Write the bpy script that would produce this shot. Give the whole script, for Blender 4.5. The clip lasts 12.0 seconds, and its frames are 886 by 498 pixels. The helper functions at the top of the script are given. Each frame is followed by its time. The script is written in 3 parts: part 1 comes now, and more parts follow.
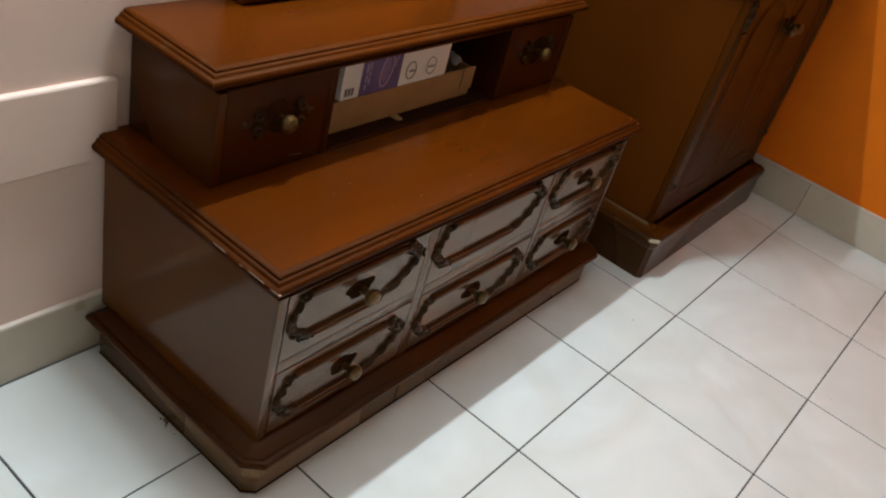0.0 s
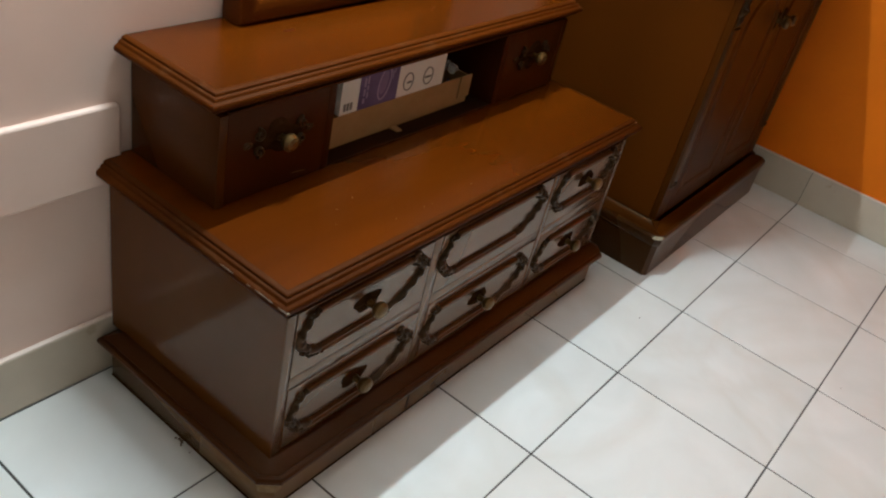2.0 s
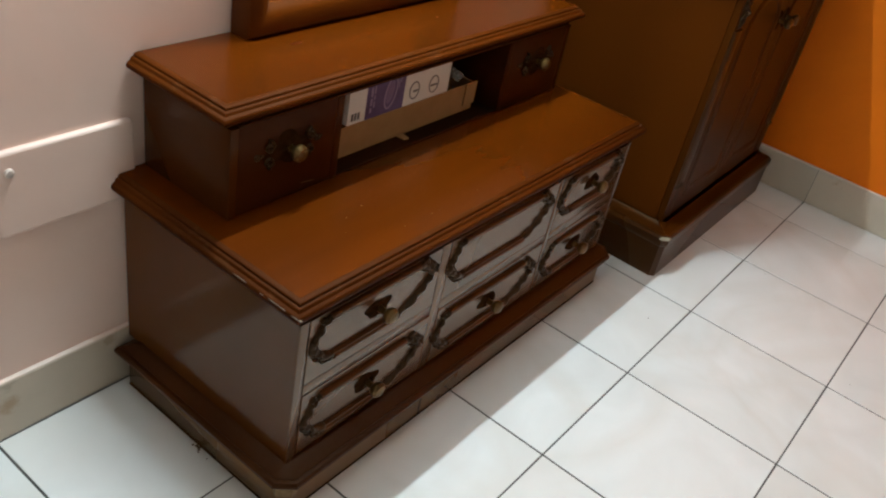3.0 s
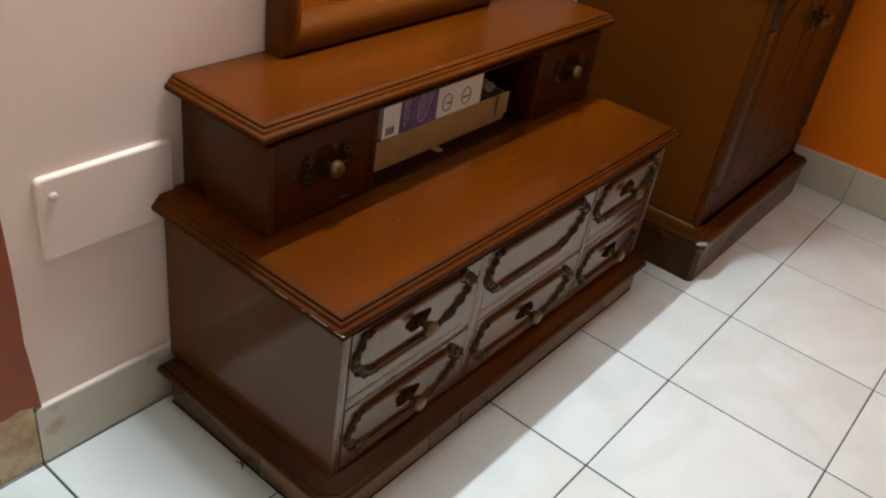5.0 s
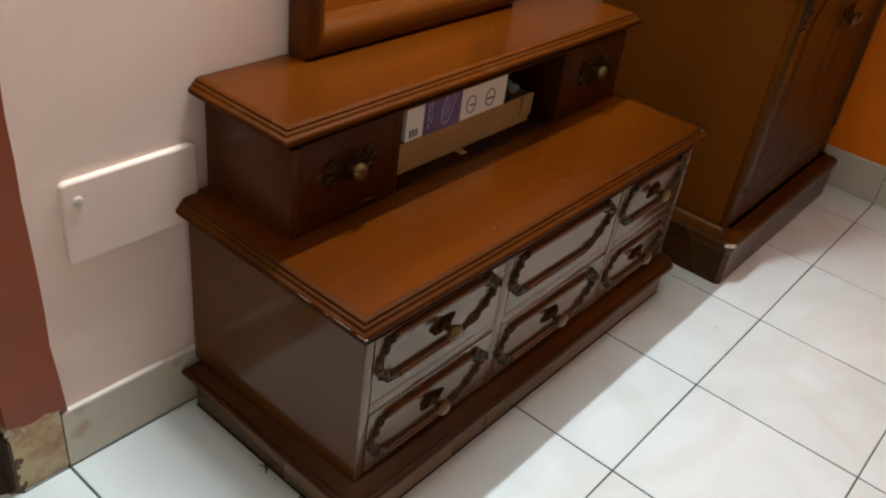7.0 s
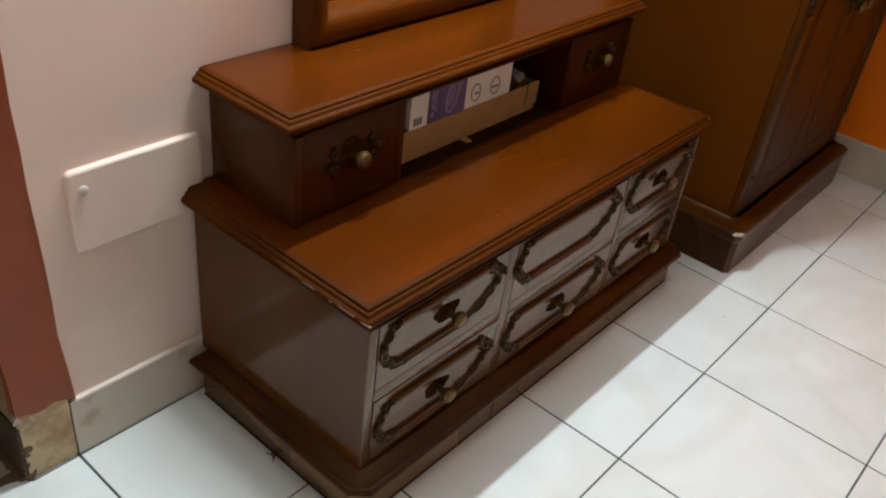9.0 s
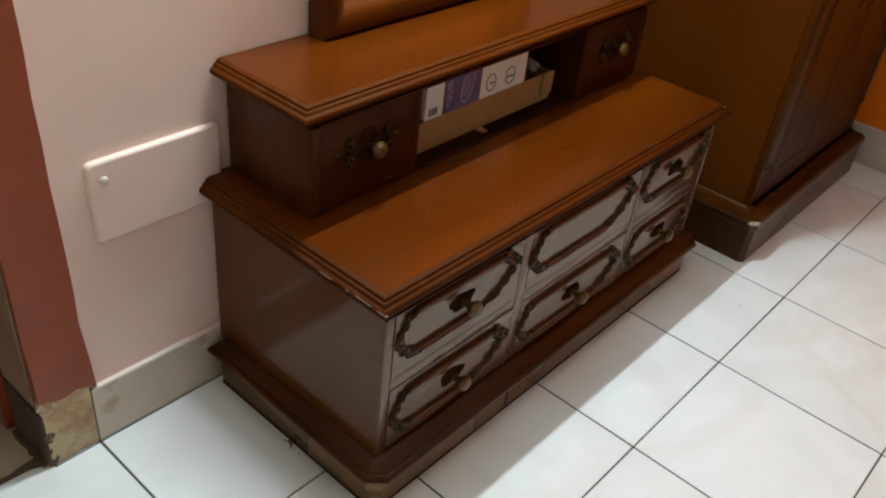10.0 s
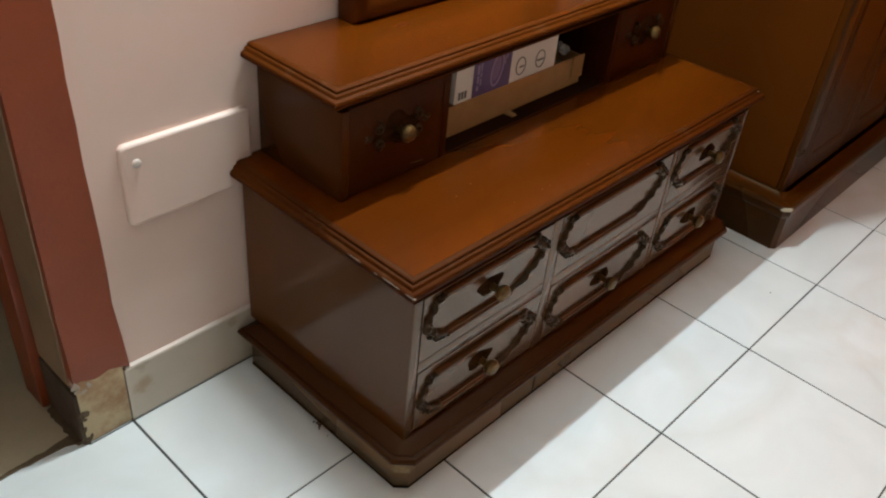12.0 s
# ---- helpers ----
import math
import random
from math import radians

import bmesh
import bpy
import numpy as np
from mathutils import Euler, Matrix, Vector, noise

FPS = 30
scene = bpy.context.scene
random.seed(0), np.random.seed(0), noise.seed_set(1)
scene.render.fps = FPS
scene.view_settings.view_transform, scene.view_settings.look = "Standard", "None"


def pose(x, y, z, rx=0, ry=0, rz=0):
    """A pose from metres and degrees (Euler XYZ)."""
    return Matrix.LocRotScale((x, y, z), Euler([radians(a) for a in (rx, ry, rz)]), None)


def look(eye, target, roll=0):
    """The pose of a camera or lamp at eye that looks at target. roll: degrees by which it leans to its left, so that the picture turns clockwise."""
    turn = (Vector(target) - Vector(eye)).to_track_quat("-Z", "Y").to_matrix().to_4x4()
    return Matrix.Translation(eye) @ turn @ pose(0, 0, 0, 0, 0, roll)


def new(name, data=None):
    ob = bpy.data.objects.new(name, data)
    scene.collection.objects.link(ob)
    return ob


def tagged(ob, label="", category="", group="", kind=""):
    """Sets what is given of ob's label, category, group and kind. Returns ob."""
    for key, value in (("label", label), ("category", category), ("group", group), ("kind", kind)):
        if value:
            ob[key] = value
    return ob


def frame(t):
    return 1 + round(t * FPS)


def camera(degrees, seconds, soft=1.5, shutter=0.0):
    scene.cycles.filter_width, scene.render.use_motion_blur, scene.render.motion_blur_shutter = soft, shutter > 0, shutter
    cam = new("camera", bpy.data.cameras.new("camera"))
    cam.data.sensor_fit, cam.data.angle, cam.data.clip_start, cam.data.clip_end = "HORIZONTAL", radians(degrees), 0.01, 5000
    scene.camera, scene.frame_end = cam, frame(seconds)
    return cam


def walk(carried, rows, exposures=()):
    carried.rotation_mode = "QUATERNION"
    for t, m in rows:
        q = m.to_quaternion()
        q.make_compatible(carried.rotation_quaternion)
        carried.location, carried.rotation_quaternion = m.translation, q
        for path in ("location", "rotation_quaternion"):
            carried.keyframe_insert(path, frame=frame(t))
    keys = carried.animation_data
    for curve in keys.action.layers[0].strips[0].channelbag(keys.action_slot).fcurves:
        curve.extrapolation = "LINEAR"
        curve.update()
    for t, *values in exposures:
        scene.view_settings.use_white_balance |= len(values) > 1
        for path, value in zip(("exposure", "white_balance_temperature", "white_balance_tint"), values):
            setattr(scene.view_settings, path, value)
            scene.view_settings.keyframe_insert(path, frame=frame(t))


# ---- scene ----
cam = camera(55.0, 12.0, soft=2.1)
PATH = [
    (0, (-1.278, -0.435, 1.315), (0.157, 0.417, 0.211), 16.5),
    (0.5, (-1.277, -0.431, 1.301), (0.16, 0.426, 0.205), 16.4),
    (1, (-1.275, -0.433, 1.302), (0.159, 0.427, 0.205), 16.4),
    (1.5, (-1.278, -0.438, 1.337), (0.153, 0.421, 0.234), 14.3),
    (2, (-1.28, -0.433, 1.339), (0.146, 0.428, 0.231), 13.8),
    (2.5, (-1.287, -0.436, 1.356), (0.132, 0.434, 0.247), 13.2),
    (3, (-1.296, -0.446, 1.359), (0.117, 0.437, 0.253), 12.2),
    (5, (-1.304, -0.429, 1.357), (0.076, 0.516, 0.26), 9.4),
    (5.5, (-1.298, -0.424, 1.354), (0.071, 0.537, 0.259), 9.0),
    (6, (-1.297, -0.423, 1.354), (0.061, 0.552, 0.257), 8.7),
    (6.5, (-1.295, -0.425, 1.347), (0.057, 0.56, 0.251), 8.5),
    (7, (-1.294, -0.423, 1.351), (0.051, 0.568, 0.251), 8.2),
    (9, (-1.29, -0.44, 1.343), (0.032, 0.567, 0.229), 7.4),
    (9.5, (-1.295, -0.441, 1.348), (0.015, 0.57, 0.223), 7.3),
    (10, (-1.297, -0.442, 1.351), (-0.008, 0.577, 0.211), 6.8),
    (10.5, (-1.299, -0.446, 1.354), (-0.027, 0.586, 0.206), 6.4),
    (11, (-1.3, -0.444, 1.349), (-0.037, 0.594, 0.197), 6.2),
    (11.5, (-1.304, -0.443, 1.349), (-0.062, 0.602, 0.181), 5.9),
    (12, (-1.3, -0.444, 1.348), (-0.068, 0.608, 0.176), 5.9),
]
walk(cam, [(t, look(eye, target, roll)) for t, eye, target, roll in PATH],
     exposures=[(0, -0.02), (2.0, -0.02), (2.6, 0.08), (7.0, 0.13), (9.0, 0.10), (12.0, 0.11)])

# ---- world and light ----
world = bpy.data.worlds.new("world")
scene.world = world
world.use_nodes = True
world.node_tree.nodes["Background"].inputs[0].default_value = (0.02, 0.02, 0.022, 1)
world.node_tree.nodes["Background"].inputs[1].default_value = 1.0
TUBE_POWER = 32.3
TUBE = dict(x=-0.11, y=0.648, z=2.06, length=0.50, radius=0.014)
for name, side, turn, share in (("tube_glow_down", -1, 0.0, 0.93), ("tube_glow_up", 1, 180.0, 1.6)):
    lamp = bpy.data.lights.new(name, "AREA")
    lamp.shape, lamp.size, lamp.size_y = "RECTANGLE", TUBE["length"], 2 * TUBE["radius"]
    lamp.energy, lamp.color = TUBE_POWER * share, (0.750, 0.926, 1.0)
    glow = new(name, lamp)
    glow.matrix_world = pose(TUBE["x"], TUBE["y"], TUBE["z"] + side * (TUBE["radius"] + 0.002), turn, 0, 0)


# ---- materials ----
class Mat:
    """A small builder for node materials."""

    def __init__(self, name, rough=0.5, metal=0.0, coat=0.0, coat_rough=0.1, spec=0.5):
        self.m = bpy.data.materials.new(name)
        self.m.use_nodes = True
        self.t = self.m.node_tree
        self.p = self.t.nodes["Principled BSDF"]
        self.p.inputs["Roughness"].default_value = rough
        self.p.inputs["Metallic"].default_value = metal
        self.p.inputs["Coat Weight"].default_value = coat
        self.p.inputs["Coat Roughness"].default_value = coat_rough
        self.p.inputs["Specular IOR Level"].default_value = spec
        self.co = self.t.nodes.new("ShaderNodeTexCoord").outputs["Object"]

    def node(self, kind, **inputs):
        n = self.t.nodes.new(kind)
        for key, value in inputs.items():
            key = key.replace("_", " ")
            if hasattr(value, "is_linked"):
                self.t.links.new(value, n.inputs[key])
            else:
                n.inputs[key].default_value = value
        return n

    def link(self, a, b):
        self.t.links.new(a, b)

    def mapped(self, scale=(1, 1, 1), random_shift=False):
        n = self.node("ShaderNodeMapping", Vector=self.co, Scale=scale)
        if random_shift:
            info = self.t.nodes.new("ShaderNodeObjectInfo")
            mul = self.t.nodes.new("ShaderNodeVectorMath")
            mul.operation = "MULTIPLY"
            comb = self.node("ShaderNodeCombineXYZ", X=info.outputs["Random"], Y=info.outputs["Random"], Z=info.outputs["Random"])
            self.link(comb.outputs[0], mul.inputs[0])
            mul.inputs[1].default_value = (37.0, 91.0, 53.0)
            self.link(mul.outputs[0], n.inputs["Location"])
        return n.outputs[0]

    def noise(self, vec, scale, detail=4.0, rough=0.55, distort=0.0):
        n = self.node("ShaderNodeTexNoise", Vector=vec, Scale=scale, Detail=detail, Roughness=rough, Distortion=distort)
        return n.outputs["Fac"]

    def ramp(self, fac, stops, smooth=False):
        n = self.t.nodes.new("ShaderNodeValToRGB")
        self.link(fac, n.inputs[0])
        n.color_ramp.interpolation = "B_SPLINE" if smooth else "LINEAR"
        el = n.color_ramp.elements
        while len(el) < len(stops):
            el.new(0.5)
        for e, (pos, col) in zip(el, stops):
            e.position = pos
            e.color = (*col, 1) if not isinstance(col, (int, float)) else (col, col, col, 1)
        return n.outputs[0]

    def mix(self, fac, a, b, blend="MIX"):
        n = self.t.nodes.new("ShaderNodeMix")
        n.data_type, n.blend_type = "RGBA", blend
        for value, slot in ((fac, n.inputs[0]), (a, n.inputs[6]), (b, n.inputs[7])):
            if hasattr(value, "is_linked"):
                self.link(value, slot)
            elif isinstance(value, tuple):
                slot.default_value = (*value, 1)
            else:
                slot.default_value = value
        return n.outputs[2]

    def colour(self, c):
        if isinstance(c, tuple):
            self.p.inputs["Base Color"].default_value = (*c, 1)
        else:
            self.link(c, self.p.inputs["Base Color"])
        return self

    def rough(self, fac, lo, hi):
        n = self.node("ShaderNodeMapRange", Value=fac, To_Min=lo, To_Max=hi)
        self.link(n.outputs[0], self.p.inputs["Roughness"])
        return self

    def bump(self, height, strength, distance=0.002):
        n = self.node("ShaderNodeBump", Height=height, Strength=strength, Distance=distance)
        self.link(n.outputs[0], self.p.inputs["Normal"])
        return self


def wood(name, dark, mid, light, stretch, rough=(0.18, 0.27), seed=0.0, worn=0.0, spec=0.42, amber=(1.0, 0.82, 0.58), blotch=0.0):
    """Lacquered wood: broad figure under an uneven polish, and pale wear on some of it."""
    k = Mat(name, spec=spec)
    k.p.inputs["Specular Tint"].default_value = (*amber, 1)
    v = k.node("ShaderNodeMapping", Vector=k.co, Scale=stretch, Location=(seed, seed * 0.7, seed * 1.3)).outputs[0]
    figure = k.noise(v, 1.6, 0.0, 0.4, 0.0)
    col = k.ramp(figure, [(0.25, dark), (0.50, mid), (0.75, light)], True)
    if blotch:
        streaks = k.noise(k.node("ShaderNodeMapping", Vector=k.co, Scale=(1.6, 20.0, 20.0)).outputs[0], 1.0, 3.0, 0.6)
        col = k.mix(k.ramp(streaks, [(0.35, 0.0), (0.5, 0.10), (0.7, 0.22)], True), col, tuple(0.4 * c for c in dark))
    if worn:
        pale = k.ramp(k.noise(k.co, 26.0, 2.0, 0.5), [(0.58, 0.0), (0.75, worn)])
        col = k.mix(pale, col, (0.26, 0.15, 0.07))
    if blotch:
        age = k.ramp(k.noise(k.co, 2.4, 0.0), [(0.2, 0.0), (0.5, blotch * 0.5), (0.8, blotch)], True)
        col = k.mix(age, col, tuple(0.6 * c for c in dark))
    k.colour(col)
    k.rough(k.noise(k.co, 2.0, 0.0), rough[0], rough[1])
    return k.m


def plain(name, base, other, scale=6.0, rough=0.5, metal=0.0, bump=0.15, dist=0.001, coat=0.0, spec=0.5):
    """A surface of nearly one colour with blotches, grain and a fine relief."""
    k = Mat(name, rough=rough, metal=metal, coat=coat, spec=spec)
    big, fine = k.noise(k.co, scale, 5.0, 0.6), k.noise(k.co, scale * 22, 4.0, 0.6)
    col = k.mix(k.ramp(big, [(0.35, 0.0), (0.7, 1.0)]), base, other)
    k.colour(k.mix(k.ramp(fine, [(0.3, 0.0), (0.8, 0.3)]), col, other))
    k.rough(big, rough * 0.85, min(1.0, rough * 1.2))
    k.bump(k.mix(0.6, big, fine), bump, dist)
    return k.m


WOOD = wood("lacquered_teak", (0.0690, 0.0128, 0.0003), (0.1016, 0.0191, 0.0004), (0.1400, 0.0268, 0.0005), (0.9, 3.0, 3.0), rough=(0.20, 0.28), spec=0.42, blotch=0.45, amber=(1.0, 0.76, 0.50))
WOOD_DRAWER = wood("lacquered_drawer_wood", (0.088, 0.0330, 0.0120), (0.102, 0.0395, 0.0145), (0.116, 0.046, 0.0170), (0.8, 3.0, 3.0), seed=1.7, spec=0.85, amber=(1.0, 0.84, 0.66))
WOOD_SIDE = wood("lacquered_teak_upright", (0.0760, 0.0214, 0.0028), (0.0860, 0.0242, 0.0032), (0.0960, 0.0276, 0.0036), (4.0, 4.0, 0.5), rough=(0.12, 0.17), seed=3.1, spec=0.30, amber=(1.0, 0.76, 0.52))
# teak copies darkened for the shade on the shelf box's front, dividers and sides
WOOD_BOX = wood("shaded_lacquered_teak", (0.0400, 0.0077, 0.0010), (0.0460, 0.0090, 0.0011), (0.0530, 0.0106, 0.0012), (4.0, 4.0, 0.5), seed=4.4, rough=(0.285, 0.35), spec=0.14)
WOOD_FLANK = wood("shaded_lacquered_flank", (0.0563, 0.0138, 0.0016), (0.0640, 0.0158, 0.0019), (0.0718, 0.0180, 0.0022), (4.0, 4.0, 0.5), seed=4.4, rough=(0.22, 0.30), spec=0.20)
WOOD_EDGE = wood("lacquered_teak_edge", (0.0440, 0.0091, 0.0009), (0.0620, 0.0127, 0.0011), (0.0840, 0.0181, 0.0015), (0.7, 3.0, 3.0), seed=5.3, rough=(0.46, 0.62), spec=0.06, worn=0.08, amber=(1.0, 0.74, 0.46))
WOOD_PLINTH = wood("dark_teak_plinth", (0.100, 0.050, 0.016), (0.135, 0.069, 0.023), (0.175, 0.090, 0.031), (0.7, 3.0, 3.0), rough=(0.20, 0.34), seed=7.7, worn=0.1, spec=0.62, amber=(1.0, 0.80, 0.60))
# moulding wood, coloured darker for the shade the dresser's body throws on it
WOOD_MOULD = wood("shaded_polished_moulding", (0.0360, 0.0088, 0.0014), (0.0480, 0.0117, 0.0018), (0.0620, 0.0158, 0.0024), (0.7, 3.0, 3.0), rough=(0.27, 0.36), seed=6.1, spec=0.20)
WOOD_GLOSS = wood("polished_column_wood", (0.040, 0.012, 0.002), (0.050, 0.015, 0.0025), (0.060, 0.019, 0.003), (3.0, 3.0, 0.5), rough=(0.26, 0.34), seed=2.2, spec=0.22, amber=(1.0, 0.84, 0.6))
WOOD_CARVED = plain("dark_carved_wood", (0.022, 0.0095, 0.0035), (0.052, 0.024, 0.009), 40.0, 0.30, 0.0, 0.2, 0.001, spec=0.24)
WOOD_CARVED.node_tree.nodes["Principled BSDF"].inputs["Specular Tint"].default_value = (1.0, 0.76, 0.5, 1)
WOOD_DARK = plain("blackened_carved_wood", (0.026, 0.0100, 0.0035), (0.046, 0.018, 0.006), 40.0, 0.5, 0.0, 0.2, 0.001, spec=0.0)
WOOD_DARK.node_tree.nodes["Principled BSDF"].inputs["Specular Tint"].default_value = (1.0, 0.72, 0.45, 1)
WOOD_RAIL = wood("dull_brown_moulding", (0.068, 0.0225, 0.0055), (0.085, 0.029, 0.0075), (0.102, 0.036, 0.010), (0.7, 3.0, 3.0), rough=(0.28, 0.4), seed=8.4, spec=0.25, amber=(1.0, 0.74, 0.46))
WOOD_CLOSET = wood("lacquered_wardrobe_wood", (0.0451, 0.0105, 0.0005), (0.0508, 0.0120, 0.0006), (0.0573, 0.0138, 0.0007), (3.0, 3.0, 0.45), rough=(0.34, 0.44), seed=9.2, spec=0.13, amber=(1.0, 0.72, 0.42))
WOOD_FOOT = wood("polished_cupboard_plinth", (0.036, 0.0100, 0.0012), (0.045, 0.0128, 0.0016), (0.055, 0.0162, 0.0022), (0.7, 3.0, 3.0), rough=(0.22, 0.34), seed=3.8, worn=0.05, spec=0.32, amber=(1.0, 0.80, 0.60))
WOOD_FRAME = wood("rounded_frame_wood", (0.0800, 0.0171, 0.0010), (0.0980, 0.0214, 0.0012), (0.1180, 0.0266, 0.0014), (3.0, 3.0, 0.8), rough=(0.3, 0.4), seed=4.9, spec=0.3)
WOOD_PANEL = wood("dull_wardrobe_side", (0.0602, 0.0131, 0.0005), (0.0667, 0.0147, 0.0006), (0.0743, 0.0167, 0.0007), (3.0, 3.0, 0.45), rough=(0.6, 0.7), seed=9.9, spec=0.08, amber=(1.0, 0.72, 0.42))
BRASS = plain("aged_brass", (0.17, 0.092, 0.024), (0.085, 0.046, 0.014), 60.0, 0.3, 0.6, 0.3, 0.0006)
# inner wood darkened to carry the recesses' shade; also colours the plinth seam
INSIDE = plain("shaded_inner_wood", (0.018, 0.0055, 0.0012), (0.026, 0.008, 0.002), 8.0, 0.8, 0.0, 0.05, spec=0.05)
PINK = plain("pink_wall_paint", (0.83, 0.605, 0.51), (0.79, 0.565, 0.47), 3.0, 0.55, 0.0, 0.25, 0.0015)
ORANGE = plain("orange_wall_paint", (0.80, 0.175, 0.002), (0.72, 0.150, 0.002), 3.0, 0.55, 0.0, 0.25, 0.0015, spec=0.2)
CREAM = plain("cream_wall_paint", (0.74, 0.71, 0.63), (0.70, 0.67, 0.59), 3.0, 0.6, 0.0, 0.25, 0.0015)
MAROON = plain("maroon_gloss_paint", (0.28, 0.050, 0.009), (0.23, 0.040, 0.007), 7.0, 0.42, 0.0, 0.4, 0.002)
CEILING = plain("white_ceiling_paint", (0.80, 0.79, 0.77), (0.76, 0.75, 0.72), 3.0, 0.8)
GROUT = plain("dirty_grout", (0.05, 0.045, 0.04), (0.10, 0.09, 0.08), 9.0, 0.9, 0.0, 0.5, 0.001)
SCREW = plain("painted_screw", (0.70, 0.58, 0.50), (0.55, 0.45, 0.40), 80.0, 0.4)
STONE = plain("worn_brown_stone", (0.58, 0.46, 0.31), (0.44, 0.34, 0.22), 5.0, 0.5, 0.0, 0.3)
DIRT = plain("dark_grime", (0.10, 0.06, 0.03), (0.16, 0.10, 0.05), 40.0, 0.95)
CARD = plain("brown_cardboard", (0.40, 0.225, 0.085), (0.33, 0.18, 0.065), 14.0, 0.8, 0.0, 0.2)
WHITE_CARD = plain("white_printed_card", (0.93, 0.93, 0.90), (0.90, 0.90, 0.86), 11.0, 0.45)
PURPLE = plain("purple_print", (0.10, 0.075, 0.20), (0.17, 0.13, 0.30), 16.0, 0.4)
LILAC = plain("lilac_print", (0.33, 0.28, 0.50), (0.42, 0.37, 0.56), 16.0, 0.4)
INK = plain("grey_print_ink", (0.14, 0.14, 0.15), (0.22, 0.22, 0.22), 30.0, 0.5)
STEEL = plain("white_enamel", (0.75, 0.75, 0.73), (0.68, 0.68, 0.66), 5.0, 0.4)

k = Mat("glossy_white_marble_tile", rough=0.1, spec=0.5)
v = k.mapped((1, 1, 1), True)
cloud = k.noise(v, 3.4, 5.0, 0.55, 0.8)
vein = k.noise(v, 1.5, 3.0, 0.5, 1.2)
col = k.mix(k.ramp(cloud, [(0.35, 0.0), (0.75, 0.7)]), (0.82, 0.82, 0.805), (0.68, 0.675, 0.65))
col = k.mix(k.ramp(vein, [(0.40, 0.0), (0.50, 0.24), (0.60, 0.0)]), col, (0.62, 0.56, 0.48))
grime = k.noise(v, 55.0, 4.0, 0.7)
col = k.mix(k.ramp(grime, [(0.66, 0.0), (0.85, 0.12)]), col, (0.55, 0.52, 0.47))
k.colour(col).rough(k.noise(v, 8.0, 4.0), 0.13, 0.22).bump(k.noise(v, 14.0, 2.0), 0.05, 0.0008)
TILE = k.m

k = Mat("greige_skirting_tile", rough=0.3)
v = k.mapped((1, 1, 1), True)
col = k.mix(k.ramp(k.noise(v, 6.0, 5.0), [(0.3, 0.0), (0.7, 1.0)]), (0.61, 0.51, 0.405), (0.53, 0.44, 0.345))
col = k.mix(k.ramp(k.noise(k.co, 11.0, 6.0, 0.7), [(0.60, 0.0), (0.68, 0.55)]), col, (0.42, 0.29, 0.17))
k.colour(col).bump(k.noise(v, 30.0, 3.0), 0.1, 0.001)
SKIRT = k.m
k = Mat("damp_marked_skirting_tile", rough=0.3)
v = k.mapped((1, 1, 1), True)
col = k.mix(k.ramp(k.noise(v, 6.0, 5.0), [(0.3, 0.0), (0.7, 1.0)]), (0.61, 0.51, 0.405), (0.53, 0.44, 0.345))
rag = k.node("ShaderNodeTexNoise", Vector=k.co, Scale=28.0, Detail=5.0, Roughness=0.65).outputs["Color"]
shift = k.t.nodes.new("ShaderNodeVectorMath")
shift.operation = "MULTIPLY_ADD"
k.link(rag, shift.inputs[0])
shift.inputs[1].default_value = (0.05, 0.0, 0.05)
k.link(k.co, shift.inputs[2])
for spot, size, tint in (((0.058, 0.759, 0.108), 0.026, (0.40, 0.25, 0.13)), ((0.062, 0.759, 0.156), 0.016, (0.42, 0.34, 0.25)), ((0.275, 0.759, 0.145), 0.018, (0.40, 0.30, 0.20))):
    d = k.t.nodes.new("ShaderNodeVectorMath")
    d.operation = "DISTANCE"
    k.link(shift.outputs[0], d.inputs[0])
    d.inputs[1].default_value = spot
    col = k.mix(k.ramp(d.outputs["Value"], [(size * 0.4, 0.75), (size, 0.0)]), col, tint)
k.colour(col).bump(k.noise(v, 30.0, 3.0), 0.1, 0.001)
SKIRT_DAMP = k.m
k = Mat("stained_skirting_tile", rough=0.5)
col = k.mix(k.ramp(k.noise(k.co, 14.0, 6.0, 0.7), [(0.42, 0.0), (0.62, 0.85)]), (0.52, 0.38, 0.21), (0.32, 0.14, 0.05))
k.colour(col).bump(k.noise(k.co, 40.0, 4.0), 0.4, 0.002)
SKIRT_OLD = k.m

k = Mat("mirror_glass", rough=0.08, metal=1.0)
k.colour((0.86, 0.87, 0.86))
MIRROR = k.m
k = Mat("clear_plastic_film", rough=0.15)
k.colour((0.8, 0.8, 0.78))
k.p.inputs["Transmission Weight"].default_value = 0.75
FILM = k.m
k = Mat("lit_tube", rough=0.4)
k.p.inputs["Emission Color"].default_value = (0.81, 0.97, 1.05, 1)
k.p.inputs["Emission Strength"].default_value = 4.0
k.colour((0.9, 0.9, 0.88))
LIT = k.m


# ---- mesh helpers ----
def box(bm, x0, x1, y0, y1, z0, z1, bevel=0.0, segments=2):
    made = bmesh.ops.create_cube(bm, size=1.0, matrix=Matrix.LocRotScale(((x0 + x1) / 2, (y0 + y1) / 2, (z0 + z1) / 2), None, (x1 - x0, y1 - y0, z1 - z0)))
    if bevel:
        edges = list({e for vert in made["verts"] for e in vert.link_edges})
        bmesh.ops.bevel(bm, geom=edges, offset=bevel, segments=segments, profile=0.6, affect="EDGES")
    return bm


def boxes(*spans, bevel=0.0):
    bm = bmesh.new()
    for s in spans:
        box(bm, *s, bevel=bevel)
    return bm


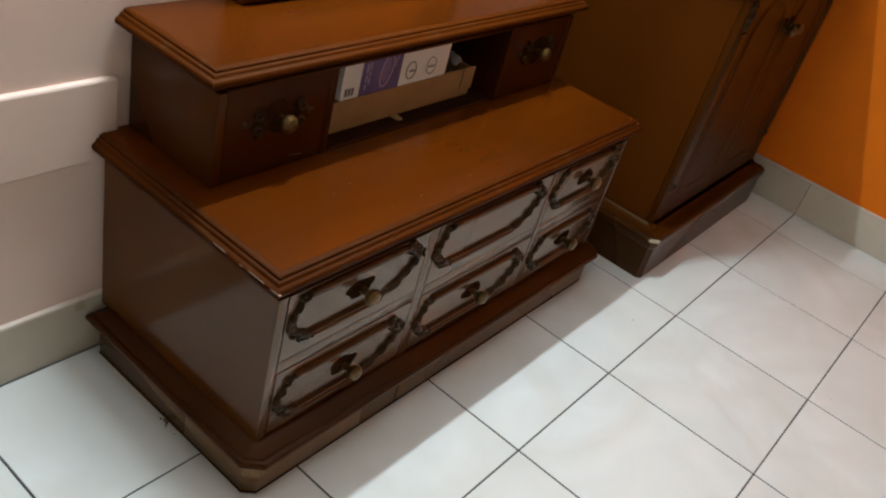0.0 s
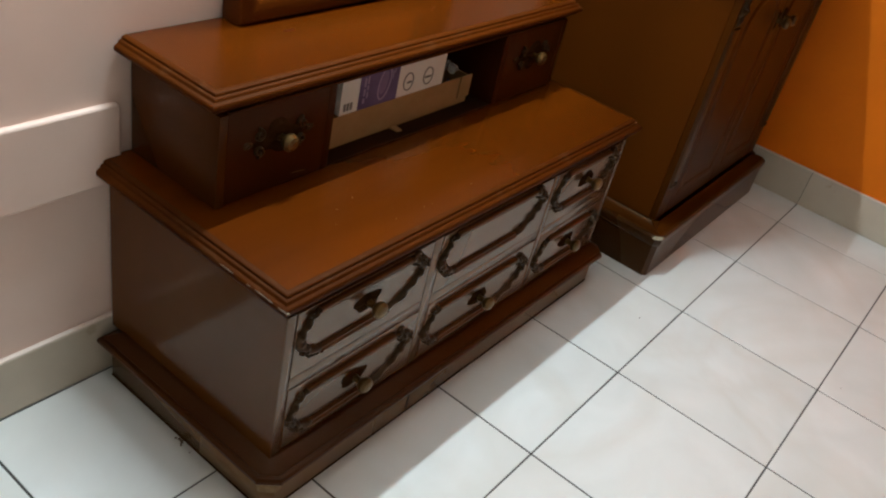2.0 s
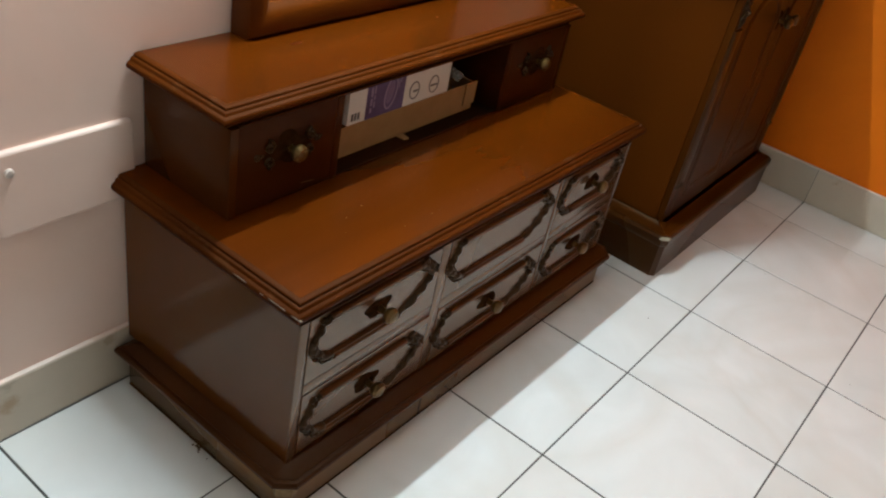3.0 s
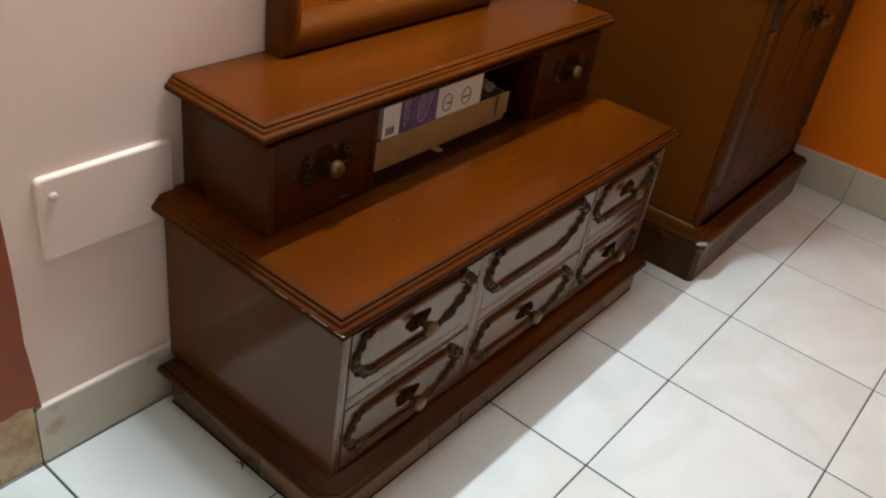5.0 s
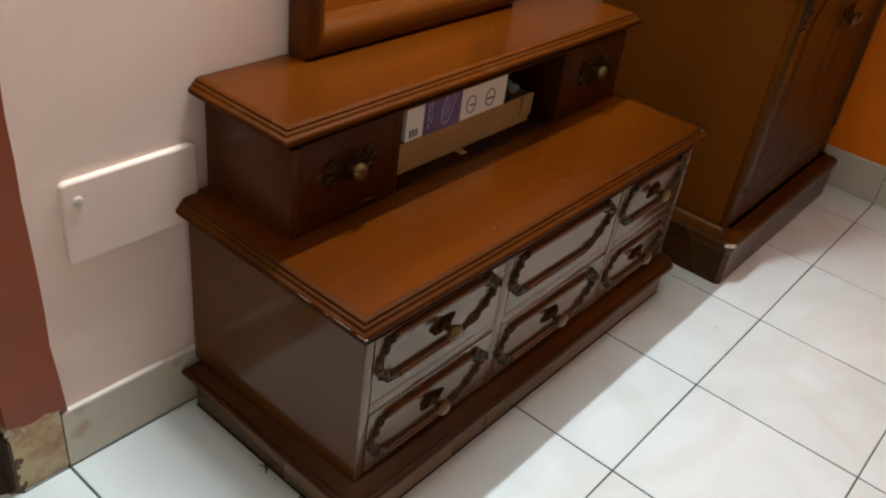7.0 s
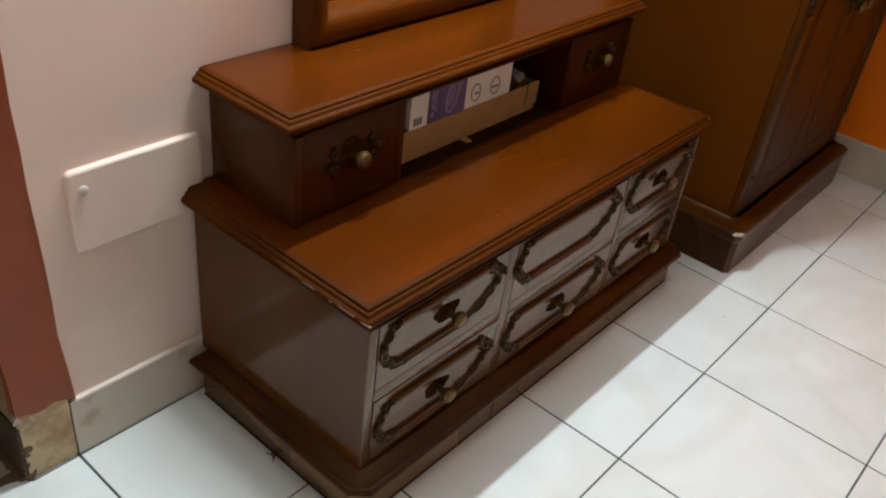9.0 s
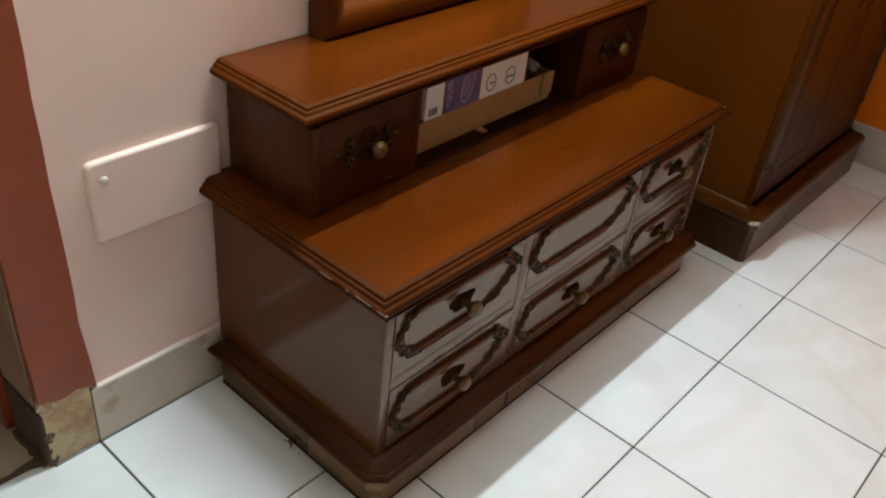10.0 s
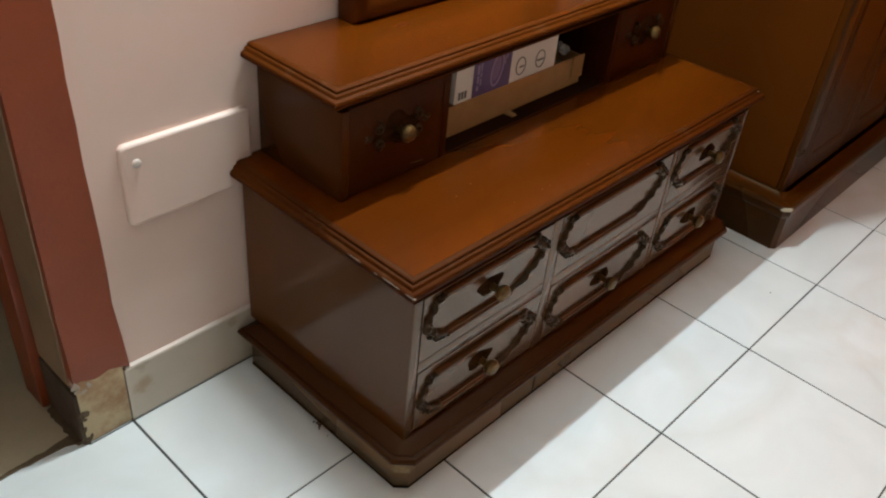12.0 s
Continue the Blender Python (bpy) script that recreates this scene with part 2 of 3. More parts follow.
def outward(pts):
    """Mitre vectors of a closed 2D outline that runs anticlockwise."""
    out = []
    n = len(pts)
    for i in range(n):
        a, b, c = (Vector(pts[(i + d) % n]) for d in (-1, 0, 1))
        n1, n2 = ((b - a).normalized(), (c - b).normalized())
        n1, n2 = Vector((n1.y, -n1.x)), Vector((n2.y, -n2.x))
        m = (n1 + n2) / max(0.3, 1 + n1.dot(n2))
        out.append(m)
    return out


def slab(bm, pts, profile, capped=True, back=9.0):
    """A moulded board: the outline pts (x, y) carried through the profile's rows (offset outward, z), from below to above, cut off flat at y = back."""
    mit = outward(pts)
    rings = [[bm.verts.new((p[0] + m.x * off, min(back, p[1] + m.y * off), z)) for p, m in zip(pts, mit)] for off, z in profile]
    n = len(pts)
    for lo, hi in zip(rings, rings[1:]):
        for i in range(n):
            bm.faces.new((lo[i], lo[(i + 1) % n], hi[(i + 1) % n], hi[i]))
    if capped:
        bm.faces.new(rings[0][::-1])
        bm.faces.new(rings[-1])
    return bm


def ring(bm, pts, profile, y0):
    """A moulding run along the closed outline pts (x, z) on an upright face at y0; profile rows are (offset outward, height off the face)."""
    mit = outward(pts)
    n, k = len(pts), len(profile)
    rings = [[bm.verts.new((p[0] + m.x * off, y0 - h, p[1] + m.y * off)) for p, m in zip(pts, mit)] for off, h in profile]
    for j in range(k - 1):
        for i in range(n):
            bm.faces.new((rings[j][i], rings[j + 1][i], rings[j + 1][(i + 1) % n], rings[j][(i + 1) % n]))
    return bm


def chamfered(x0, x1, y0, y1, c, back=0.0):
    """A footprint, anticlockwise, with its front corners (at y0) cut by c."""
    return [(x0 + c, y0), (x1 - c, y0), (x1, y0 + c), (x1, y1), (x0, y1), (x0, y0 + c)]


def rect(x0, x1, y0, y1):
    return [(x0, y0), (x1, y0), (x1, y1), (x0, y1)]


def lathe(bm, axis_point, profile, steps=16):
    """A turned piece about an axis along -y; profile rows are (radius, distance towards -y)."""
    x, y, z = axis_point
    rings = []
    for r, d in profile:
        rings.append([bm.verts.new((x + r * math.cos(2 * math.pi * i / steps), y - d, z + r * math.sin(2 * math.pi * i / steps))) for i in range(steps)])
    for a, b in zip(rings, rings[1:]):
        for i in range(steps):
            bm.faces.new((a[i], a[(i + 1) % steps], b[(i + 1) % steps], b[i]))
    bm.faces.new(rings[-1])
    return bm


def blob(bm, at, size, turn=0.0, tilt=0.0, steps=1):
    m = Matrix.Translation(at) @ Matrix.Rotation(turn, 4, "Y") @ Matrix.Rotation(tilt, 4, "X") @ Matrix.Diagonal((*size, 1))
    bmesh.ops.create_icosphere(bm, subdivisions=steps + 1, radius=1.0, matrix=m)


def mesh_of(name, bm, material, smooth=True):
    crease = 75 if material.name.endswith("carved_wood") else 48 if material.name.endswith("teak_edge") else 32
    bmesh.ops.recalc_face_normals(bm, faces=bm.faces)
    me = bpy.data.meshes.new(name)
    bm.to_mesh(me)
    bm.free()
    me.materials.append(material)
    if smooth:
        me.shade_smooth()
        me.set_sharp_from_angle(angle=radians(crease))
        for f in me.polygons:
            if f.area > 0.05 or len(f.vertices) > 4:
                f.use_smooth = False
    return me


def part(name, bm, material, parent=None, label="", smooth=True):
    ob = new(name, mesh_of(name, bm, material, smooth))
    ob.parent = parent
    if label:
        tagged(ob, label)
    return ob


def thing(name, at, label, category, group="", kind=""):
    ob = new(name)
    ob.location = at
    ob.empty_display_size = 0.05
    return tagged(ob, label, category, group, kind)


def under(parent, objects):
    """Keeps children, built in world coordinates, where they are below an Empty that stands elsewhere."""
    for o in objects:
        o.matrix_parent_inverse = Matrix.Translation(-parent.location)


def settle(parent):
    under(parent, parent.children)


# ---- the room ----
WALL_Y, RIGHT_X, LEFT_X, FRONT_Y, CEIL = 0.772, 1.811, -2.80, -2.80, 2.90
CORNER_X = -0.895
T = 0.40


def setting(name, bm, material, label, category):
    return tagged(part(name, bm, material, None), label, category, kind="structure")


wall_back = setting("wall_back", boxes((CORNER_X, RIGHT_X + 0.12, WALL_Y, WALL_Y + 0.13, -0.02, CEIL), (LEFT_X - 0.12, -1.80, WALL_Y, WALL_Y + 0.13, -0.02, CEIL), (-1.80, CORNER_X, WALL_Y, WALL_Y + 0.13, 2.08, CEIL)),
                    PINK, "pale pink painted wall with a doorway at its end", "wall")
setting("wall_right", boxes((RIGHT_X, RIGHT_X + 0.12, FRONT_Y, WALL_Y, -0.02, CEIL)), ORANGE, "bright orange painted wall beside the cupboard", "wall")
setting("wall_left", boxes((LEFT_X - 0.12, LEFT_X, FRONT_Y, WALL_Y, -0.02, CEIL)), CREAM, "cream painted plain wall", "wall")
setting("wall_front", boxes((LEFT_X - 0.12, RIGHT_X + 0.12, FRONT_Y - 0.12, FRONT_Y, -0.02, CEIL)), CREAM, "cream painted plain wall", "wall")
setting("ceiling", boxes((LEFT_X - 0.12, RIGHT_X + 0.12, FRONT_Y - 0.12, 2.6, CEIL, CEIL + 0.1)), CEILING, "plain white painted ceiling", "ceiling")
floor = setting("floor", boxes((LEFT_X - 0.12, RIGHT_X + 0.12, FRONT_Y - 0.12, 0.79, -0.06, -0.0018)), GROUT, "white marble-patterned tile floor with dark joints", "floor")
setting("passage_floor", boxes((LEFT_X - 0.12, RIGHT_X, 0.79, 2.6, -0.06, -0.004)), STONE, "dull brown stone floor beyond the doorway", "floor")
setting("passage_wall", boxes((LEFT_X - 0.12, RIGHT_X, 2.48, 2.6, -0.02, CEIL), (RIGHT_X - 0.1, RIGHT_X, WALL_Y + 0.13, 2.48, -0.02, CEIL), (LEFT_X - 0.12, LEFT_X, WALL_Y + 0.13, 2.48, -0.02, CEIL)),
        PINK, "plain wall of the passage beyond the doorway", "wall")

# maroon band painted on the wall's end, its edges drawn by hand
bm = bmesh.new()
rnd = random.Random(4)
n = 26
rows = []
for i in range(n + 1):
    z = 0.150 + (2.08 - 0.150) * i / n
    wob = rnd.uniform(-0.0015, 0.0015) + (0.004 if z < 0.545 else 0.0) + 0.010 * math.exp(-(z - 0.15) / 0.10)
    xs = [CORNER_X - 0.003 + (0.098 + wob) * q / 8 for q in range(9)]
    py = 0.7600 if i < 2 else WALL_Y - 0.003
    drop = [rnd.uniform(-0.012, 0.003) + 0.024 * (1 - q / 8) if i == 0 else 0.0 for q in range(9)]
    rows.append([bm.verts.new((CORNER_X - 0.003, WALL_Y + 0.012 + rnd.uniform(-0.002, 0.003), z + (0.018 if i == 0 else 0)))] + [bm.verts.new((x_, py, z + d_)) for x_, d_ in zip(xs, drop)] + [bm.verts.new((xs[-1], WALL_Y + 0.001, z))])
for a, b in zip(rows, rows[1:]):
    for q in range(len(a) - 1):
        bm.faces.new((a[q], a[q + 1], b[q + 1], b[q]))
setting("door_surround_band", bm, MAROON, "maroon painted band round the wall's end at the doorway", "trim")
setting("door_reveal", boxes((CORNER_X - 0.006, CORNER_X - 0.0005, WALL_Y + 0.012, WALL_Y + 0.128, 0.147, 2.078)), plain("dull_reveal_paint", (0.30, 0.185, 0.105), (0.22, 0.130, 0.070), 6.0, 0.45, 0.0, 0.3, 0.002), "dull brown painted inner face of the doorway", "trim")
setting("door_frame_1", boxes((CORNER_X - 0.022, CORNER_X + 0.05, WALL_Y + 0.135, WALL_Y + 0.21, 0.0, 2.10), bevel=0.004), MAROON, "maroon painted door post in the doorway", "door frame")

# tube light on the wall, above the mirror
tube_light = thing("tube_light", (TUBE["x"], WALL_Y, TUBE["z"]), "short lit white tube light fixed high on the pink wall", "light")
hx = TUBE["length"] / 2
part("fitting", boxes((TUBE["x"] - hx - 0.02, TUBE["x"] + hx + 0.02, TUBE["y"] + 0.03, WALL_Y, TUBE["z"] - 0.02, TUBE["z"] + 0.03), bevel=0.004), STEEL, tube_light)
bm = bmesh.new()
bmesh.ops.create_cone(bm, cap_ends=True, segments=14, radius1=TUBE["radius"], radius2=TUBE["radius"], depth=TUBE["length"],
                      matrix=Matrix.Translation((TUBE["x"], TUBE["y"], TUBE["z"])) @ Matrix.Rotation(radians(90), 4, "Y"))
part("tube", bm, LIT, tube_light, "glowing white tube")
for sx in (-1, 1):
    part("end_cap", boxes((TUBE["x"] + sx * (hx + 0.001), TUBE["x"] + sx * (hx + 0.018), TUBE["y"] - 0.018, TUBE["y"] + 0.05, TUBE["z"] - 0.018, TUBE["z"] + 0.018) if sx > 0 else
                            (TUBE["x"] - hx - 0.018, TUBE["x"] - hx - 0.001, TUBE["y"] - 0.018, TUBE["y"] + 0.05, TUBE["z"] - 0.018, TUBE["z"] + 0.018), bevel=0.003), STEEL, tube_light)
settle(tube_light)

# blank cover plate on the wall
plate = thing("cover_plate", (-0.60, WALL_Y, 0.533), "blank rectangular wall cover plate painted pale pink", "cover plate")
bm = bmesh.new()
pts = [(cx + 0.012 * math.cos(radians(d)), cz + 0.012 * math.sin(radians(d))) for cx, cz, d0 in ((-0.490, 0.597, 0), (-0.728, 0.597, 90), (-0.728, 0.461, 180), (-0.490, 0.461, 270)) for d in range(d0, d0 + 91, 18)]
ring(bm, pts, [(0.0, -0.001), (0.0, 0.0070), (-0.0010, 0.0092), (-0.0032, 0.0110), (-0.0060, 0.0116)], WALL_Y)
inner = [v_ for v_ in bm.verts if abs(v_.co.y - (WALL_Y - 0.0116)) < 1e-6]
bm.faces.new(inner)
part("plate", bm, PINK, plate)
part("screw", lathe(bmesh.new(), (-0.713, WALL_Y - 0.0112, 0.572), [(0.0085, 0), (0.0085, 0.003), (0.006, 0.005), (0.002, 0.0055)], 12), SCREW, plate)
settle(plate)


# ---- dresser ----
DX0, DX1 = -0.506, 0.664       # carcass sides
DY, DBACK = 0.282, 0.760       # front face and back
LX0, LX1, LY0, LY1 = -0.532, 0.690, 0.264, 0.768       # outline of the top's widest edge
TOP_PROFILE = [(-0.0262, 0.452), (-0.023, 0.456), (-0.016, 0.463), (-0.008, 0.4715), (-0.002, 0.477), (0.0, 0.483), (-0.0015, 0.4880), (-0.0045, 0.4905), (-0.0076, 0.4920), (-0.0088, 0.4940), (-0.0094, 0.4962),
               (-0.0115, 0.4985), (-0.0155, 0.4992), (-0.0155, 0.5020), (-0.0175, 0.5042), (-0.0205, 0.5055), (-0.026, 0.506)]
dresser = thing("dresser", (0.079, 0.50, 0.0), "low brown lacquered wooden dresser with six carved drawers", "dresser")
part("top_board", boxes((LX0 + 0.0264, LX1 - 0.0264, LY0 + 0.0264, LY1, 0.470, 0.5058)), WOOD, dresser, "polished orange-brown wooden top")
part("top_edge", slab(bmesh.new(), rect(LX0, LX1, LY0, LY1 + 0.03), TOP_PROFILE + [(-0.0262, 0.470)], False, LY1), WOOD_EDGE, dresser, "worn stepped edge moulding")
part("side_panel", boxes((DX0, DX0 + 0.02, DY + 0.002, DBACK, 0.115, 0.4515), bevel=0.0015), WOOD_SIDE, dresser)
part("side_panel", boxes((DX1 - 0.02, DX1, DY + 0.002, DBACK, 0.115, 0.4515), bevel=0.0015), WOOD_SIDE, dresser)
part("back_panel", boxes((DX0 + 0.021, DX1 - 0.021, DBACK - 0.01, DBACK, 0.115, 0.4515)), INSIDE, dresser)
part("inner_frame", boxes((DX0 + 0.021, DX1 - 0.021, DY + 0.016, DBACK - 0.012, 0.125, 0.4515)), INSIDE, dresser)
COLS = [(-0.483, -0.128), (-0.097, 0.309), (0.331, 0.643)]
ROWS = [(0.304, 0.4500), (0.130, 0.2765)]
for x0, x1 in ((DX0 + 0.0005, COLS[0][0] - 0.0028), (COLS[0][1] + 0.0006, COLS[1][0] - 0.0020), (COLS[1][1] + 0.0030, COLS[2][0] - 0.0008), (COLS[2][1] + 0.0025, DX1 - 0.0005)):
    part("stile", boxes((x0, x1, DY, DY + 0.018, 0.124, 0.4515), bevel=0.0015), WOOD_DRAWER, dresser)
for x0, x1 in COLS:
    part("rail", boxes((x0 - 0.0005, x1 + 0.0005, DY + 0.0006, DY + 0.018, ROWS[1][1] + 0.0022, ROWS[0][0] - 0.0010), bevel=0.0008), WOOD_DRAWER, dresser)
PL = chamfered(-0.524, 0.690, 0.262, 0.735, 0.020)
part("plinth", slab(bmesh.new(), PL, [(0.0, 0.0), (0.0, 0.079)]), WOOD_PLINTH, dresser, "scuffed dark brown plinth")
part("plinth_moulding", slab(bmesh.new(), PL, [(0.0, 0.0795), (0.008, 0.0803), (0.016, 0.0845), (0.0205, 0.091), (0.0205, 0.097), (0.017, 0.1025), (0.0125, 0.1040), (0.0105, 0.1045), (0.0105, 0.1062), (0.0085, 0.1076), (0.004, 0.1102), (-0.006, 0.1165), (-0.016, 0.121), (-0.020, 0.1225), (-0.04, 0.1230)]), WOOD_MOULD, dresser)
part("plinth_seam", boxes((-0.1245, -0.1195, 0.2612, 0.2618, 0.003, 0.078)), INSIDE, dresser)
# thin dark strip round the plinth at floor level
part("dark_foot", slab(bmesh.new(), PL, [(0.0004, 0.0002), (0.0012, 0.002), (0.0010, 0.0055), (0.0003, 0.007)]), WOOD_DARK, dresser, "dark strip along the foot of the plinth")
part("worn_corner", slab(bmesh.new(), [(-0.5240, 0.288), (-0.5240, 0.282), (-0.504, 0.262), (-0.493, 0.262), (-0.495, 0.2685), (-0.516, 0.291)], [(0.0, 0.044), (0.0016, 0.050), (0.0022, 0.064), (0.0014, 0.072)]), plain("bare_scraped_wood", (0.30, 0.20, 0.10), (0.18, 0.11, 0.05), 60.0, 0.7), dresser, "scraped pale wood at the corner")


def carved(bm, x, y, z, rx, rz, lobes, high, turn, rnd, depth=0.28):
    """One carved leaf: a lobed disc with a ridged, domed face, lying on an upright surface at y."""
    steps, rows = 40, 6
    phase = rnd.uniform(0, 6)
    centre = bm.verts.new((x, y - high, z))
    rings = []
    for r in range(1, rows + 1):
        f, row = r / rows, []
        for i in range(steps):
            a = 2 * math.pi * i / steps
            lob = 1 - depth * (0.5 - 0.5 * math.cos(lobes * a + phase)) - 0.08 * math.cos(3 * a + phase * 2)
            px, pz = rx * f * lob * math.cos(a), rz * f * lob * math.sin(a)
            h = high * (1 - f ** 3) * (0.72 + 0.28 * math.cos(lobes * a + phase) * math.sin(f * 3.1)) * (0.8 + 0.3 * math.cos(7.5 * f))
            row.append(bm.verts.new((x + px * math.cos(turn) - pz * math.sin(turn), y - (h if r < rows else 0.0), z + px * math.sin(turn) + pz * math.cos(turn))))
        rings.append(row)
    for i in range(steps):
        bm.faces.new((centre, rings[0][i], rings[0][(i + 1) % steps]))
    for a, b in zip(rings, rings[1:]):
        for i in range(steps):
            bm.faces.new((a[i], b[i], b[(i + 1) % steps], a[(i + 1) % steps]))
    return bm


def scroll(bm, path, y, radius, rnd, heavy=(1.0, 1.0)):
    """A carved strip along a path (x, z) on an upright face: its width and height swell and pinch like a row of leaves."""
    pts = []
    for (x0, z0), (x1, z1) in zip(path, path[1:]):
        pts += [(x0 + (x1 - x0) * i / 5, z0 + (z1 - z0) * i / 5) for i in range(5)]
    pts.append(path[-1])
    rings, phase = [], rnd.uniform(0, 6)
    for i, (x, z) in enumerate(pts):
        a, b = pts[max(0, i - 1)], pts[min(len(pts) - 1, i + 1)]
        d = Vector((b[0] - a[0], b[1] - a[1])).normalized()
        f = i / (len(pts) - 1)
        w = radius * (heavy[0] + (heavy[1] - heavy[0]) * f) * (1 + 0.26 * (0.6 * math.sin(0.8 * i + phase) + 0.6 * math.sin(1.9 * i)) + rnd.uniform(-0.08, 0.08))
        hgt = radius * 1.25 * (1 + 0.22 * math.cos(1.1 * i + phase) + rnd.uniform(-0.06, 0.06))
        rings.append([bm.verts.new((x - d.y * w * math.cos(t_) * (1 + 0.08 * math.sin(3 * t_ + i)), y - hgt * max(0.0, math.sin(t_)), z + d.x * w * math.cos(t_))) for t_ in [math.pi * q / 8 for q in range(9)]])
    for a, b in zip(rings, rings[1:]):
        for q in range(8):
            bm.faces.new((a[q], a[q + 1], b[q + 1], b[q]))
    bm.faces.new(rings[0])
    bm.faces.new(rings[-1])
    return bm


def curl(bm, x, y, z, radius, thick, turns, start, way, rnd):
    """A carved scroll's end: a thick tapering strip wound into a spiral on an upright face at y."""
    steps, sides = 22, 7
    rings = []
    for i in range(steps + 1):
        f = i / steps
        a = start + way * turns * 2 * math.pi * f
        r = radius * (1 - 0.72 * f)
        w = thick * (1 - 0.45 * f) * (1 + 0.12 * math.sin(5 * i))
        c, d = math.cos(a), math.sin(a)
        rings.append([bm.verts.new((x + (r + w * math.cos(t_)) * c, y - 1.9 * w * max(0.0, math.sin(t_)) - 0.004 * f, z + (r + w * math.cos(t_)) * d)) for t_ in [math.pi * q / (sides - 1) for q in range(sides)]])
    for a, b in zip(rings, rings[1:]):
        for q in range(sides - 1):
            bm.faces.new((a[q], a[q + 1], b[q + 1], b[q]))
    bm.faces.new(rings[0])
    bm.faces.new(rings[-1])
    return bm


def knob(parent, x, y, z, size=1.0):
    s = size
    head = part("knob", lathe(bmesh.new(), (x, y, z), [(0.008 * s, 0.0), (0.0065 * s, 0.010 * s), (0.0075 * s, 0.015 * s), (0.013 * s, 0.019 * s), (0.0165 * s, 0.025 * s), (0.0165 * s, 0.030 * s), (0.012 * s, 0.036 * s), (0.005 * s, 0.038 * s)], 18), BRASS, parent, "aged brass knob")
    return head


def rosette(parent, x, y, z, wide, high, rnd):
    return part("backplate", carved(bmesh.new(), x, y, z, wide, high, 5, 0.009, 0.0, rnd, 0.10), WOOD_DARK, parent, "dark carved backplate")


def dresser_drawer(col, row, has_knob, rnd):
    (x0, x1), (z0, z1) = COLS[col], ROWS[row]
    drawer = part("drawer", boxes((x0, x1, DY, DY + 0.02, z0, z1), bevel=0.0018), WOOD_DRAWER, dresser, "brown drawer front with carved moulding" + ("" if has_knob else ", its knob missing"))
    zc, h = ((0.391, 0.048) if row == 0 else (0.206, 0.047))
    a, b = ((-0.474, -0.140), (-0.094, 0.291), (0.335, 0.634))[col]
    low = 0.108 if col < 2 else 0.088      # the lower moulding stops short of the far end
    for sz, xa, xb in ((1, a + 0.036, b - 0.064), (-1, a + 0.054, b - low)):
        bm = bmesh.new()
        prof = [(0.0078, 0.0), (0.0074, 0.006), (0.0042, 0.010), (-0.001, 0.0105), (-0.004, 0.0075), (-0.0070, 0.007), (-0.0078, 0.0)]
        ends = [[bm.verts.new((x_, DY - q, zc + sz * (h + o))) for o, q in prof] for x_ in (xa, xb)]
        for p_ in range(len(prof) - 1):
            bm.faces.new((ends[0][p_], ends[0][p_ + 1], ends[1][p_ + 1], ends[1][p_]))
        bm.faces.new(ends[0])
        bm.faces.new(ends[1][::-1])
        part("drawer_moulding", bm, WOOD_RAIL, drawer)
    near = [(a + 0.040, zc + h), (a + 0.022, zc + h * 0.80), (a + 0.014, zc + h * 0.45), (a + 0.002, zc + h * 0.10), (a, zc - h * 0.18), (a + 0.012, zc - h * 0.48), (a + 0.028, zc - h * 0.78), (a + 0.058, zc - h)]
    far = [(b - 0.068, zc + h), (b - 0.046, zc + h * 0.92), (b - 0.028, zc + h * 0.62), (b - 0.013, zc + h * 0.26), (b - 0.024, zc - h * 0.02), (b - 0.042, zc - h * 0.32), (b - 0.066, zc - h * 0.70), (b - low - 0.004, zc - h)]
    part("carved_bracket", scroll(bmesh.new(), near, DY + 0.001, 0.0080, rnd, (0.72, 1.15)), WOOD_CARVED, drawer, "dark carved scroll")
    part("carved_bracket", scroll(bmesh.new(), far, DY + 0.001, 0.0080, rnd, (1.10, 0.80)), WOOD_CARVED, drawer, "dark carved scroll")
    for x_, z_, ra, th, st, way in ((a + 0.006, zc - h * 0.30, 0.0105, 0.0046, 1.2, 1), (a + 0.030, zc - h * 0.96, 0.0095, 0.0042, 2.6, -1), (a + 0.046, zc - h * 1.08, 0.0070, 0.0034, 0.4, 1), (a + 0.020, zc + h * 0.92, 0.0070, 0.0036, -2.0, 1),
                                    (b - 0.042, zc + h * 1.00, 0.0095, 0.0042, 0.6, 1), (b - 0.020, zc + h * 0.58, 0.0100, 0.0044, 2.2, -1), (b - 0.022, zc + h * 0.06, 0.0075, 0.0036, 3.6, 1), (b - 0.054, zc - h * 0.52, 0.0065, 0.0032, 4.2, -1)):
        part("carved_curl", curl(bmesh.new(), x_, DY + 0.001, z_, ra, th, 1.3, st, way, rnd), WOOD_CARVED, drawer, "dark carved spiral")
    for x_, z_, rx_, rz_, tn in ((a + 0.016, zc - h * 0.62, 0.013, 0.017, 0.5), (b - 0.034, zc + h * 0.74, 0.013, 0.016, -0.5), (b - 0.008, zc + h * 0.36, 0.008, 0.013, -0.9)):
        part("carved_leaf", carved(bmesh.new(), x_, DY, z_, rx_, rz_, 5, 0.014, tn, rnd, 0.36), WOOD_CARVED, drawer, "dark carved leaf")
    if has_knob:
        xc = (a + b) / 2
        rosette(drawer, xc, DY, zc + 0.001, 0.037, 0.021, rnd)
        knob(drawer, xc, DY - 0.004, zc)
    return drawer


